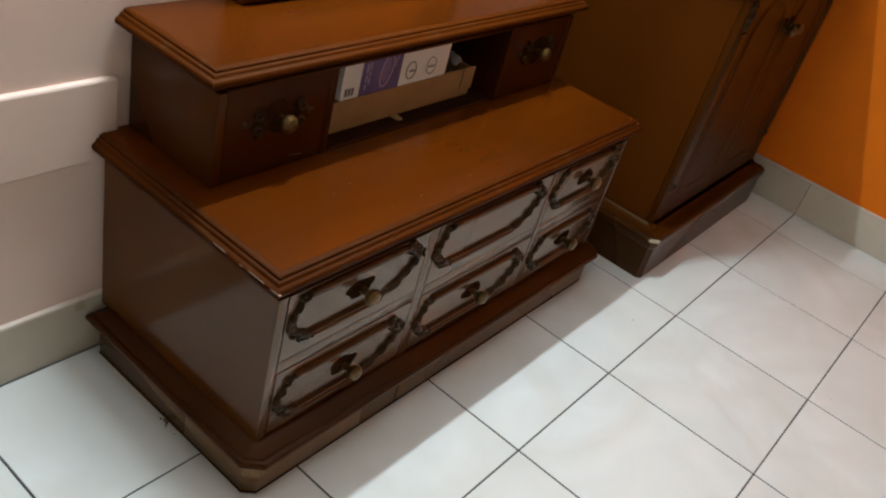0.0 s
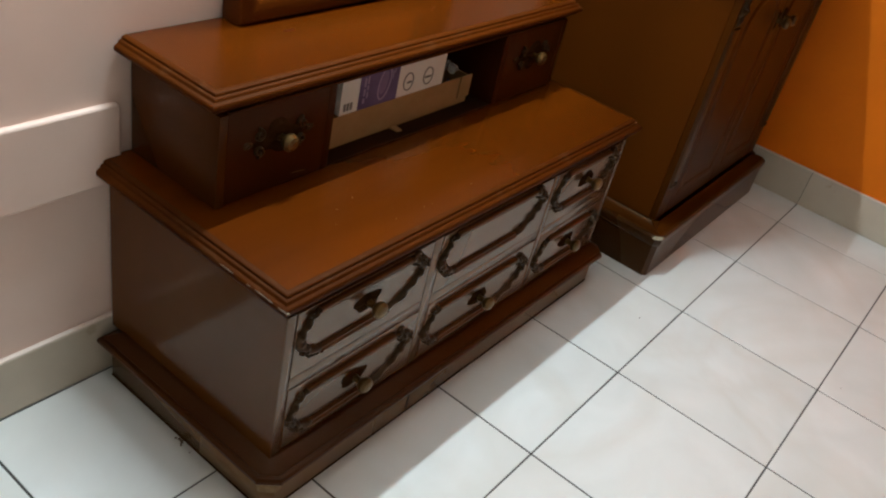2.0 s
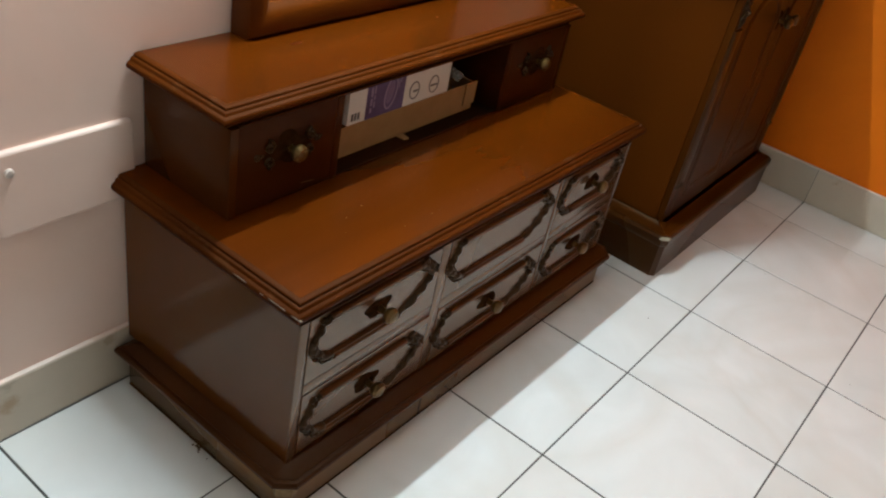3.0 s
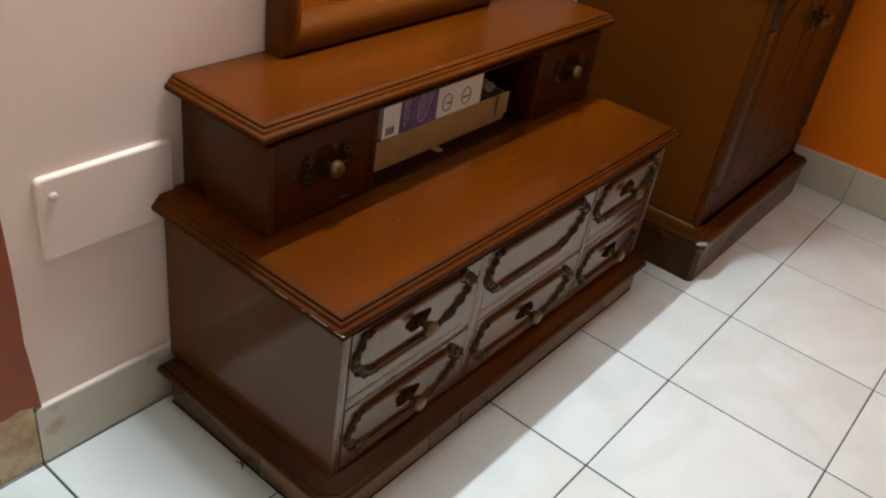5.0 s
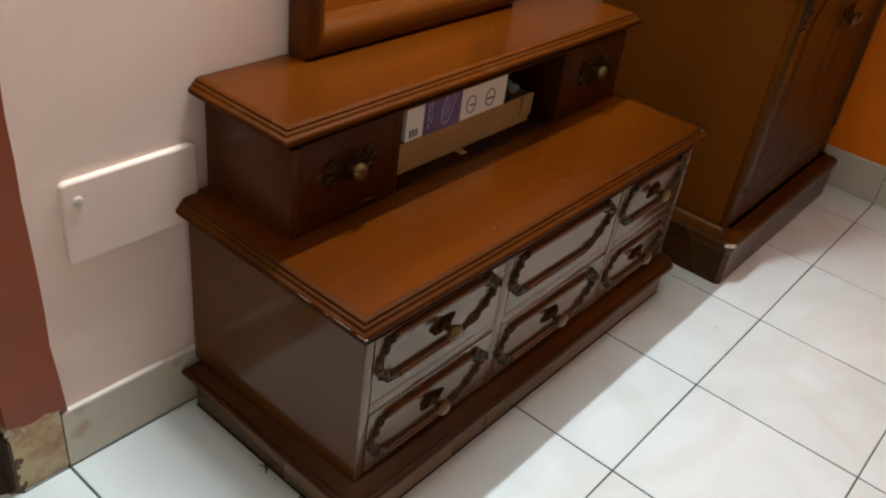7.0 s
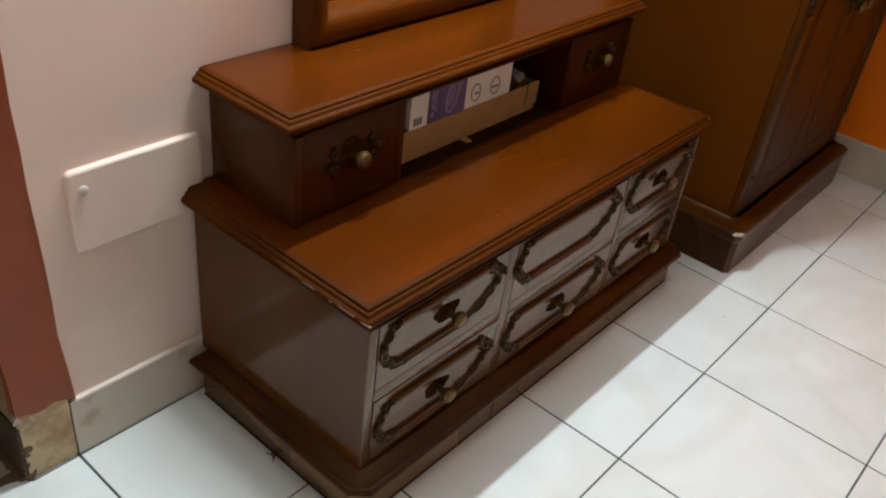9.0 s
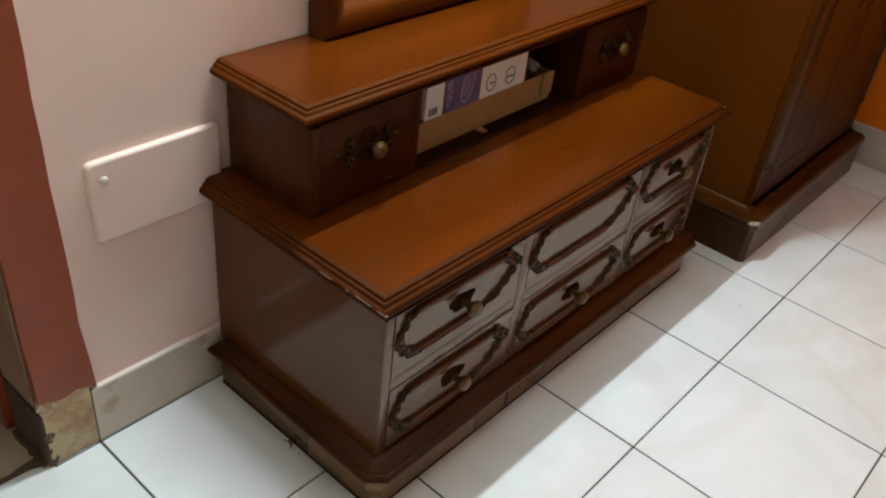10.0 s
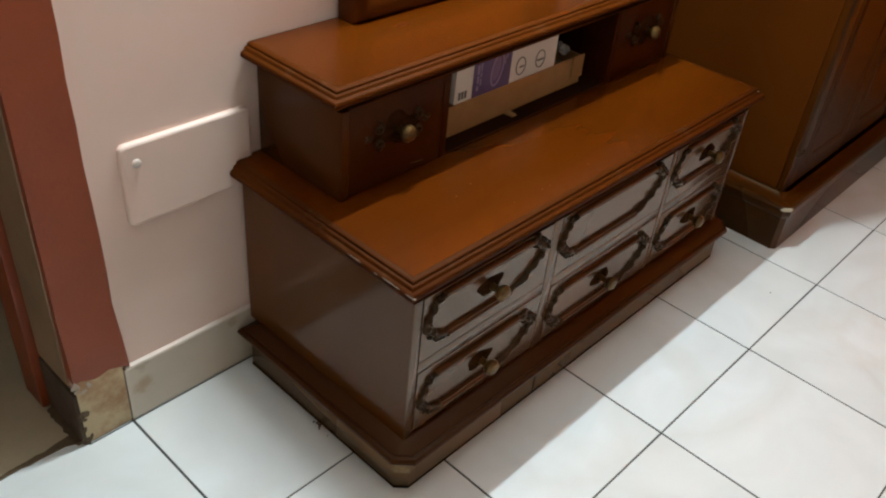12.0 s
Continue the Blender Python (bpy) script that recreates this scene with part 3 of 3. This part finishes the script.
rnd = random.Random(11)
for row in range(2):
    for c_ in range(3):
        dresser_drawer(c_, row, not (row == 0 and c_ == 1), rnd)
# highlights at the top's front corners, set in as small pale blobs
PALE_GLINT = plain("pale_corner_glint", (0.50, 0.40, 0.28), (0.38, 0.28, 0.18), 60.0, 0.5)
for cx, cy, cz in ((0.668, 0.2765, 0.4995), (LX0 + 0.006, LY0 + 0.001, 0.4845)):
    bm = bmesh.new()
    blob(bm, (cx, cy, cz), (0.0055, 0.0013, 0.0018), 0.5)
    part("corner_glint", bm, PALE_GLINT, dresser, "pale painted glint at the top's corner")
rnd = random.Random(17)
SCRAPED = plain("scraped_lacquer", (0.13, 0.075, 0.04), (0.08, 0.04, 0.018), 90.0, 0.5)
for y_, long_ in ((0.272, 0.012), (0.302, 0.007), (0.322, 0.016), (0.352, 0.005), (0.405, 0.018)):
    bm = bmesh.new()
    blob(bm, (LX0 + 0.0012, y_, 0.4875 + rnd.uniform(-0.001, 0.001)), (0.0014, long_, 0.0013), 0, 0)
    part("edge_scrape", bm, SCRAPED, dresser, "pale scrape in the lacquer")
settle(dresser)

# ---- shelf box on the dresser ----
HX0, HX1, HY, HZ0, HZ1 = -0.458, 0.636, 0.526, 0.5065, 0.700
shelf = thing("dresser_shelf_box", (0.079, 0.62, HZ0), "brown lacquered shelf box with two small drawers on the dresser", "shelf box")
part("top_board", boxes((HX0 - 0.0026, HX1 + 0.0026, 0.5354, 0.7690, 0.691, 0.7298)), WOOD, shelf, "polished orange-brown wooden top")
part("top_edge", slab(bmesh.new(), rect(HX0 - 0.029, HX1 + 0.029, 0.509, 0.799), [(o, 0.709 + (z - 0.483) * (0.92 if z > 0.483 else 0.76)) for o, z in TOP_PROFILE] + [(-0.0262, 0.691)], False, 0.769), WOOD_EDGE, shelf, "worn stepped edge moulding")
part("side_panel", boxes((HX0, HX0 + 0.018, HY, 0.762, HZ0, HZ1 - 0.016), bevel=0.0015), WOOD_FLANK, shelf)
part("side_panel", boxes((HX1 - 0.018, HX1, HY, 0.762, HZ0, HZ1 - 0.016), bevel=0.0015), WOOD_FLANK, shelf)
# the opening's shade is put into the dark colour of these boards
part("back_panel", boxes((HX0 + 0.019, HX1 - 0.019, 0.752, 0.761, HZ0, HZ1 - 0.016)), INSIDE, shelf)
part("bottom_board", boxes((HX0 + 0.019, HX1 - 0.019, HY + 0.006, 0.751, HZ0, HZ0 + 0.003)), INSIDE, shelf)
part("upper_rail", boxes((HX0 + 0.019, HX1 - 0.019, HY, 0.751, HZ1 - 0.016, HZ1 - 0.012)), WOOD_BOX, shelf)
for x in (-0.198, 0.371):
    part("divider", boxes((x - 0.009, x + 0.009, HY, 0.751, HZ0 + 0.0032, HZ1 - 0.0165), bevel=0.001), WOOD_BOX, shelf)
rnd = random.Random(23)
for x0, x1 in ((HX0 + 0.0195, -0.208), (0.381, HX1 - 0.0195)):
    drawer = part("drawer", boxes((x0 - 0.001, x1 + 0.0005, HY + 0.0005, 0.72, HZ0 + 0.004, HZ1 - 0.0163), bevel=0.0008), WOOD_BOX, shelf, "small brown drawer, coloured darker for the shade")
    xc, zc = (x0 + x1) / 2, 0.614
    plate_ = part("backplate", carved(bmesh.new(), xc, HY + 0.0005, zc, 0.060, 0.036, 4, 0.008, 0.0, rnd, 0.34), WOOD_DARK, drawer, "dark carved backplate")
    for sx in (-1, 1):
        for sz in (-1, 1):
            part("carved_curl", curl(bmesh.new(), xc + sx * 0.050, HY + 0.0005, zc + sz * 0.016, 0.0105, 0.0044, 1.25, 1.57 * sz, sx * sz, rnd), WOOD_CARVED, plate_, "dark carved spiral")
        part("carved_leaf", carved(bmesh.new(), xc + sx * 0.072, HY + 0.0005, zc, 0.012, 0.008, 3, 0.007, 0.0, rnd, 0.3), WOOD_CARVED, plate_, "dark carved leaf")
    knob(drawer, xc, HY, zc)
KNOT = plain("dark_red_knot", (0.060, 0.010, 0.001), (0.090, 0.017, 0.002), 120.0, 0.3, 0.0, 0.05, spec=0.1)
for kx, ky, ra, rb in ((-0.182, 0.672, 0.016, 0.0055), (0.212, 0.640, 0.006, 0.003)):
    bm = bmesh.new()
    blob(bm, (kx, ky, 0.7298), (ra, rb, 0.0003))
    part("knot", bm, KNOT, shelf, "dark red knot in the wood")
bm = bmesh.new()
blob(bm, (-0.268, HY - 0.0003, HZ0 + 0.018), (0.020, 0.0004, 0.0009), 0.12)
part("scratch", bm, plain("pale_scratch", (0.22, 0.16, 0.11), (0.15, 0.10, 0.06), 90.0, 0.5), shelf, "pale scratch along the bottom edge")
settle(shelf)

# ---- mirror standing on the shelf box ----
MZ0 = 0.7310
mirror = thing("dresser_mirror", (0.079, 0.72, MZ0), "tall mirror in a thick rounded brown wooden frame", "mirror")
M0, M1, MZ1 = -0.274, 0.412, 1.62
part("mirror_frame", ring(bmesh.new(), [(M0 + 0.07, MZ0 + 0.058), (M1 - 0.07, MZ0 + 0.058), (M1 - 0.07, MZ1 - 0.058), (M0 + 0.07, MZ1 - 0.058)],
                          [(0.058, -0.014), (0.058, 0.026), (0.055, 0.033), (0.046, 0.039), (0.034, 0.041), (0.020, 0.038), (0.009, 0.030), (0.003, 0.020), (0.0, 0.016), (-0.001, -0.006)], 0.752), WOOD_FRAME, mirror)
part("backing", boxes((M0 + 0.016, M1 - 0.016, 0.7645, 0.771, MZ0 + 0.004, MZ1 - 0.004)), INSIDE, mirror)
part("mirror_glass", boxes((M0 + 0.06, M1 - 0.06, 0.758, 0.764, MZ0 + 0.05, MZ1 - 0.05)), MIRROR, mirror, "clear mirror glass", smooth=False)
settle(mirror)

# ---- what lies in the open shelf ----
SH = HZ0 + 0.0032
tray = thing("cardboard_tray", (0.05, 0.62, SH), "open brown cardboard tray on the dresser's shelf", "cardboard box")
part("front_wall", boxes((-0.150, 0.318, 0.572, 0.576, SH, SH + 0.069), bevel=0.0008), CARD, tray)
part("flap", boxes((0.276, 0.318, 0.5665, 0.570, SH + 0.018, SH + 0.073), bevel=0.0008), CARD, tray, "folded cardboard flap")
part("torn_tab", slab(bmesh.new(), [(0.046, 0.5500), (0.060, 0.5480), (0.064, 0.5715), (0.044, 0.5715)], [(-0.0008, SH), (0.0, SH + 0.0015), (-0.0006, SH + 0.004)]), CARD, tray, "torn cardboard tab")
part("side_wall", boxes((-0.150, -0.146, 0.5765, 0.715, SH, SH + 0.067)), CARD, tray)
part("side_wall", boxes((0.314, 0.318, 0.5765, 0.715, SH, SH + 0.067)), CARD, tray)
part("base", boxes((-0.1455, 0.3135, 0.5765, 0.715, SH, SH + 0.004)), CARD, tray)
part("back_wall", boxes((-0.150, 0.318, 0.7155, 0.719, SH, SH + 0.067)), CARD, tray)
settle(tray)

bz = SH + 0.0695
pack = thing("product_box", (0.0, 0.64, bz), "white and purple printed product box lying on the cardboard tray", "box")
part("carton", boxes((-0.122, 0.207, 0.5725, 0.7125, bz, bz + 0.094), bevel=0.0012), WHITE_CARD, pack)
fy = 0.5725
part("purple_panel", boxes((-0.071, 0.047, fy - 0.0012, fy - 0.0004, bz + 0.001, bz + 0.097)), PURPLE, pack, "purple printed panel")
bm = bmesh.new()
ring(bm, [(0.003 + 0.019 * math.cos(a_) + 0.006 * math.sin(a_), bz + 0.046 + 0.037 * math.sin(a_)) for a_ in [2 * math.pi * i / 28 for i in range(28)]], [(0.0, 0.0005), (0.0, 0.0016), (-0.004, 0.0016), (-0.004, 0.0012)], fy)
part("picture_outline", bm, LILAC, pack, "pale lilac printed outline")
bm = bmesh.new()
blob(bm, (0.001, fy - 0.0012, bz + 0.048), (0.012, 0.0006, 0.027), 0.2)
part("picture", bm, plain("soft_violet_print", (0.20, 0.16, 0.33), (0.28, 0.23, 0.42), 22.0, 0.4), pack, "violet printed shape")
for i in range(3):
    part("cable_line", boxes((0.025 + 0.005 * i, 0.0275 + 0.005 * i, fy - 0.0018, fy - 0.0013, bz + 0.052 + 0.012 * i, bz + 0.070 + 0.012 * i)), LILAC, pack)
for x_, z_, h_ in ((-0.060, 0.014, 0.011), (-0.060, 0.030, 0.016), (-0.060, 0.050, 0.020), (-0.060, 0.074, 0.012), (-0.050, 0.024, 0.014), (-0.050, 0.042, 0.010), (-0.050, 0.056, 0.016)):
    part("text_bar", boxes((x_, x_ + (0.006 if x_ < -0.055 else 0.004), fy - 0.0020, fy - 0.0013, bz + z_, bz + z_ + h_)), LILAC, pack)
for cx in (0.083, 0.150):
    bm = bmesh.new()
    pts = [(cx + 0.0145 * math.cos(2 * math.pi * i / 20), bz + 0.032 + 0.0185 * math.sin(2 * math.pi * i / 20)) for i in range(20)]
    ring(bm, pts, [(0.0022, 0.0), (0.0022, 0.0012), (0.0, 0.0012), (0.0, 0.0)], fy)
    part("round_mark", bm, INK, pack, "grey printed circle")
    part("mark_bar", boxes((cx - (0.011 if cx > 0.1 else 0.004), cx + 0.011, fy - 0.0013, fy - 0.0004, bz + 0.028, bz + 0.0325)), INK, pack)
for i in range(3):
    part("print_mark", boxes((-0.112 + i * 0.009, -0.106 + i * 0.009, fy - 0.0012, fy - 0.0004, bz + 0.008, bz + 0.024)), INK, pack)
settle(pack)

bm = bmesh.new()
rnd = random.Random(5)
for i in range(11):
    blob(bm, (0.258 + rnd.uniform(-0.030, 0.030), 0.605 + rnd.uniform(-0.014, 0.03), SH + 0.062 + rnd.uniform(-0.045, 0.026)), (rnd.uniform(0.012, 0.024), rnd.uniform(0.006, 0.014), rnd.uniform(0.005, 0.012)), rnd.uniform(0, 3), rnd.uniform(0, 3))
for v_ in bm.verts:
    v_.co += Vector((rnd.uniform(-1, 1), rnd.uniform(-1, 1), rnd.uniform(-1, 1))) * 0.003
tagged(part("crumpled_wrapper", bm, FILM, None, smooth=False), "crumpled clear plastic wrapper in the cardboard tray", "wrapper")


# ---- cupboard ----
WX0, WX1, WY, WB, WZ1 = 0.885, 1.690, 0.200, 0.75, 0.862
closet = thing("cupboard", (1.27, 0.47, 0.0), "brown lacquered wooden cupboard with two panelled doors", "cupboard")
WP = chamfered(0.840, 1.728, 0.150, 0.752, 0.016)
part("plinth", slab(bmesh.new(), WP, [(-0.006, 0.0), (-0.006, 0.104), (-0.002, 0.110), (0.0, 0.118), (0.0, 0.132), (-0.005, 0.139), (-0.012, 0.1405)]), WOOD_FOOT, closet)
part("plinth_ledge", slab(bmesh.new(), WP, [(-0.0122, 0.1408), (-0.030, 0.1440), (-0.040, 0.1480), (-0.046, 0.1530), (-0.049, 0.1570), (-0.06, 0.1585)]), WOOD_CLOSET, closet)
part("chipped_edge", slab(bmesh.new(), [(0.8400, 0.174), (0.8400, 0.166), (0.856, 0.1500), (0.868, 0.1500), (0.860, 0.156), (0.845, 0.172)], [(-0.006, 0.112), (-0.002, 0.122), (0.0008, 0.132), (-0.003, 0.1395)]),
     plain("pale_torn_veneer", (0.46, 0.38, 0.27), (0.34, 0.26, 0.17), 50.0, 0.8), closet, "pale chipped veneer at the plinth's corner")
part("side_panel", boxes((WX0, WX0 + 0.02, WY + 0.02, WB, 0.158, WZ1), bevel=0.003), WOOD_PANEL, closet)
part("side_panel", boxes((WX1 - 0.02, WX1, WY + 0.02, WB, 0.158, WZ1), bevel=0.003), WOOD_PANEL, closet)
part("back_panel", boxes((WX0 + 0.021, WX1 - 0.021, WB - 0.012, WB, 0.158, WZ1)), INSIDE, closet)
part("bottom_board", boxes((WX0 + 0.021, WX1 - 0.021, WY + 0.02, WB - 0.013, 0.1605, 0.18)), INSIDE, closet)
part("top_board", slab(bmesh.new(), rect(WX0 - 0.05, WX1 + 0.05, WY - 0.050, WB), [(-0.05, WZ1), (-0.04, WZ1 + 0.004), (-0.02, WZ1 + 0.012), (-0.012, WZ1 + 0.016), (0.0, WZ1 + 0.018), (0.0, WZ1 + 0.032), (-0.008, WZ1 + 0.038), (-0.02, WZ1 + 0.04)]), WOOD_CLOSET, closet)
for x0, x1 in ((WX0 + 0.0003, WX0 + 0.062), (WX1 - 0.062, WX1 - 0.0003)):
    post = part("pilaster", boxes((x0, x1, WY + 0.001, WY + 0.0195, 0.159, WZ1 - 0.001), bevel=0.0015), WOOD_CLOSET, closet)
    xm = (x0 + x1) / 2
    bm = bmesh.new()
    m = Matrix.Translation((xm, WY + 0.002, 0.515)) @ Matrix.Diagonal((0.026, 0.009, 0.225, 1))
    bmesh.ops.create_cone(bm, cap_ends=True, segments=20, radius1=1, radius2=1, depth=2.0, matrix=m)
    part("half_column", bm, WOOD_GLOSS, post)
    part("carved_capital", carved(bmesh.new(), xm, WY + 0.002, 0.790, 0.024, 0.050, 7, 0.018, 0.0, random.Random(8)), WOOD_CARVED, post, "dark carved leaf capital")
    part("carved_foot", carved(bmesh.new(), xm, WY + 0.002, 0.278, 0.023, 0.022, 4, 0.014, 0.0, random.Random(9), 0.12), WOOD_CARVED, post)
xm = (WX0 + WX1) / 2
for side, (x0, x1) in (("a", (WX0 + 0.065, xm - 0.0015)), ("b", (xm + 0.0015, WX1 - 0.065))):
    door = part("door", boxes((x0, x1, WY + 0.002, WY + 0.022, 0.1595, WZ1 - 0.004), bevel=0.002), WOOD_CLOSET, closet, "brown cupboard door with a raised moulding")
    a, b, za, zb = x0 + 0.055, x1 - 0.055, 0.225, 0.815
    arch = [((a + b) / 2 + (b - a) / 2 * math.cos(t_), zb - 0.10 + 0.09 * math.sin(t_)) for t_ in [math.pi * i / 10 for i in range(1, 10)]]
    pts = [(a, za), (b, za), (b, zb - 0.10)] + arch + [(a, zb - 0.10)]
    part("door_moulding", ring(bmesh.new(), pts, [(0.016, 0.0), (0.012, 0.003), (0.005, 0.005), (-0.003, 0.005), (-0.010, 0.003), (-0.014, 0.0)], WY + 0.002), WOOD_CLOSET, door)
    kx = x1 - 0.028 if side == "a" else x0 + 0.028
    rosette(door, kx, WY + 0.002, 0.712, 0.020, 0.032, random.Random(3))
    knob(door, kx, WY - 0.002, 0.712, 1.0)
settle(closet)

# ---- specks of dust on the tops ----
PALE_DUST = plain("pale_dust", (0.26, 0.15, 0.07), (0.18, 0.10, 0.04), 90.0, 0.9)
rnd = random.Random(41)
for name, n_, (x0, x1), (y0, y1), z_ in (("dresser_dust", 16, (-0.46, 0.64), (0.30, 0.47), 0.5058), ("shelf_dust", 8, (-0.44, 0.60), (0.545, 0.68), 0.7298)):
    bm = bmesh.new()
    for i in range(n_):
        s_ = rnd.uniform(0.0005, 0.0011)
        blob(bm, (rnd.uniform(x0, x1), rnd.uniform(y0, y1), z_ + s_ * 0.2), (s_ * rnd.uniform(1, 2), s_, s_ * 0.4), 0, 0, 0)
    tagged(part(name, bm, PALE_DUST, None), "tiny pale specks of dust on the polished wood", "dust", kind="stuff")

# ---- small things on the floor ----
rnd = random.Random(31)
bm = bmesh.new()
for i in range(14):
    near = i < 9
    p = (-0.527 - abs(rnd.gauss(0, 0.005)), 0.498 + rnd.gauss(0, 0.012)) if near else (rnd.uniform(-0.9, 1.5), rnd.uniform(-0.6, 0.2))
    s_ = rnd.uniform(0.001, 0.003) if near else rnd.uniform(0.0008, 0.0014)
    blob(bm, (p[0], p[1], s_ * 0.5), (s_ * rnd.uniform(1, 2.2), s_, s_ * 0.6), 0, 0)
tagged(part("floor_dust", bm, DIRT, None), "small dark crumbs of dirt on the tiles", "dirt", kind="stuff")

bm = bmesh.new()
lo, hi = [], []
for i in range(25):
    x_ = -0.896 - 0.42 * i / 24
    w_ = 0.004 + 0.020 * math.exp(-i / 2.5) + rnd.uniform(0, 0.003)
    y_ = 0.790 + rnd.uniform(-0.002, 0.002) - 0.004 * math.exp(-i / 2.0)
    lo.append((x_, y_ - w_ * 0.5))
    hi.append((x_, y_ + w_))
slab(bm, hi + lo[::-1], [(0.0008, -0.003), (0.0, 0.0012), (-0.001, 0.0018)])
tagged(part("grime_line", bm, DIRT, None), "dark dirt packed along the doorway's threshold", "dirt", kind="stuff")

bm = bmesh.new()
lo, hi = [], []
for i in range(15):
    y_ = 0.770 + 0.125 * i / 14
    w_ = 0.007 + rnd.uniform(0, 0.006)
    lo.append((CORNER_X - 0.0085 - w_, y_))
    hi.append((CORNER_X - 0.0070, y_))
slab(bm, hi + lo[::-1], [(0.0005, -0.003), (0.0, 0.003), (-0.001, 0.006)])
tagged(part("grime_edge", bm, DIRT, None), "dark dirt packed along the foot of the doorway", "dirt", kind="stuff")

# ---- skirting tiles ----
skirting = setting("baseboard", boxes((-2 * T, RIGHT_X - 0.001, 0.7645, WALL_Y - 0.0005, 0.0, 0.1355)), GROUT, "greige skirting tiles along the back wall", "baseboard")
side_skirt = setting("baseboard_side", boxes((RIGHT_X - 0.0075, RIGHT_X - 0.0005, FRONT_Y, 0.745, 0.0, 0.1355)), GROUT, "greige skirting tiles along the orange wall", "baseboard")
SK_H = 0.136
me_b = mesh_of("tile", box(bmesh.new(), 0.001, T - 0.001, 0.7595, 0.7648, 0.0015, SK_H, 0.0012), SKIRT)
me_d = mesh_of("tile", box(bmesh.new(), 0.001, T - 0.001, 0.7595, 0.7648, 0.0015, SK_H, 0.0012), SKIRT_DAMP)
LIME = plain("limewashed_plaster", (0.80, 0.66, 0.58), (0.72, 0.58, 0.50), 20.0, 0.8)
part("ledge", boxes((-0.796, RIGHT_X - 0.014, 0.7605, WALL_Y - 0.0003, 0.1363, 0.1392), bevel=0.001), LIME, skirting, "paint-covered top of the skirting")
part("ledge", boxes((RIGHT_X - 0.0118, RIGHT_X - 0.0003, FRONT_Y, 0.744, 0.1363, 0.1392), bevel=0.001), LIME, side_skirt, "paint-covered top of the skirting")
x = -2 * T
while x < RIGHT_X - 0.02:
    ob = new("tile", me_b if x > -T * 1.5 else me_d)
    ob.parent = skirting
    ob.location = (x, 0, 0)
    if x + T > RIGHT_X - 0.012:
        ob.scale = ((RIGHT_X - 0.013 - x) / T, 1, 1)
    x += T
part("tile", box(bmesh.new(), CORNER_X - 0.001, -2 * T - 0.001, 0.7612, 0.7716, 0.0015, SK_H + 0.030, 0.0012), SKIRT_OLD, skirting, "chipped and brown-stained tile")
part("tile", box(bmesh.new(), CORNER_X - 0.008, CORNER_X - 0.0015, 0.7612, WALL_Y + 0.13, 0.0015, SK_H, 0.0012), plain("grimy_tile", (0.105, 0.060, 0.030), (0.050, 0.028, 0.014), 16.0, 0.8, 0.0, 0.5, 0.002), skirting, "dirt-blackened chipped tile")
rnd = random.Random(77)
bm = bmesh.new()
for i in range(12):
    f_ = i / 11
    blob(bm, (CORNER_X - 0.006 + 0.040 * f_ * rnd.uniform(0.2, 1.0), 0.7605, SK_H + 0.022 - 0.020 * f_ + rnd.uniform(-0.010, 0.012)), (rnd.uniform(0.003, 0.008), 0.0016, rnd.uniform(0.003, 0.007)), rnd.uniform(0, 3), 0.0, 0)
part("plaster_patch", bm, plain("dirty_plaster", (0.50, 0.39, 0.31), (0.36, 0.26, 0.19), 40.0, 0.9), skirting, "pale crumbling plaster where the paint has come off")
bm = bmesh.new()
for i in range(12):
    blob(bm, (CORNER_X + rnd.uniform(-0.004, 0.010), 0.7606, rnd.uniform(0.004, 0.085) ** 1.0), (rnd.uniform(0.003, 0.007), 0.0014, rnd.uniform(0.004, 0.012)), rnd.uniform(0, 3), 0.0, 0)
part("grime_patch", bm, DIRT, skirting, "dark dirt on the tile's broken edge")
part("floor_joint", boxes((CORNER_X, RIGHT_X - 0.014, 0.7568, 0.7594, -0.001, 0.0012)), GROUT, skirting, "dark dirty joint under the skirting")
me_s = mesh_of("tile", box(bmesh.new(), RIGHT_X - 0.013, RIGHT_X - 0.0072, 0.001, T - 0.001, 0.0015, SK_H, 0.0012), SKIRT)
y = FRONT_Y
while y < 0.7:
    ob = new("tile", me_s)
    ob.parent = side_skirt
    ob.location = (0, y, 0)
    if y + T > 0.75:
        ob.scale = (1, (0.75 - y) / T, 1)
    y += T

# ---- floor tiles ----
def tile_mesh(w, h):
    bm = box(bmesh.new(), 0.0024, w - 0.0024, 0.0017, h - 0.0017, -0.012, 0.0, 0.0012, 1)
    return mesh_of("tile", bm, TILE)


# joints across the room; one column was laid a little narrow
JOINTS = [(0.790 if i == 2 else i * T) for i in range(-7, 5)] + [RIGHT_X]
shapes = {}
for x0, x1 in zip(JOINTS, JOINTS[1:]):
    for j in range(-7, 2):
        deep = 0.79 - T if j == 1 else T
        key = (round(x1 - x0, 4), round(deep, 4))
        if key not in shapes:
            shapes[key] = tile_mesh(*key)
        ob = new("tile", shapes[key])
        ob.parent = floor
        ob.location = (x0, j * T, 0)
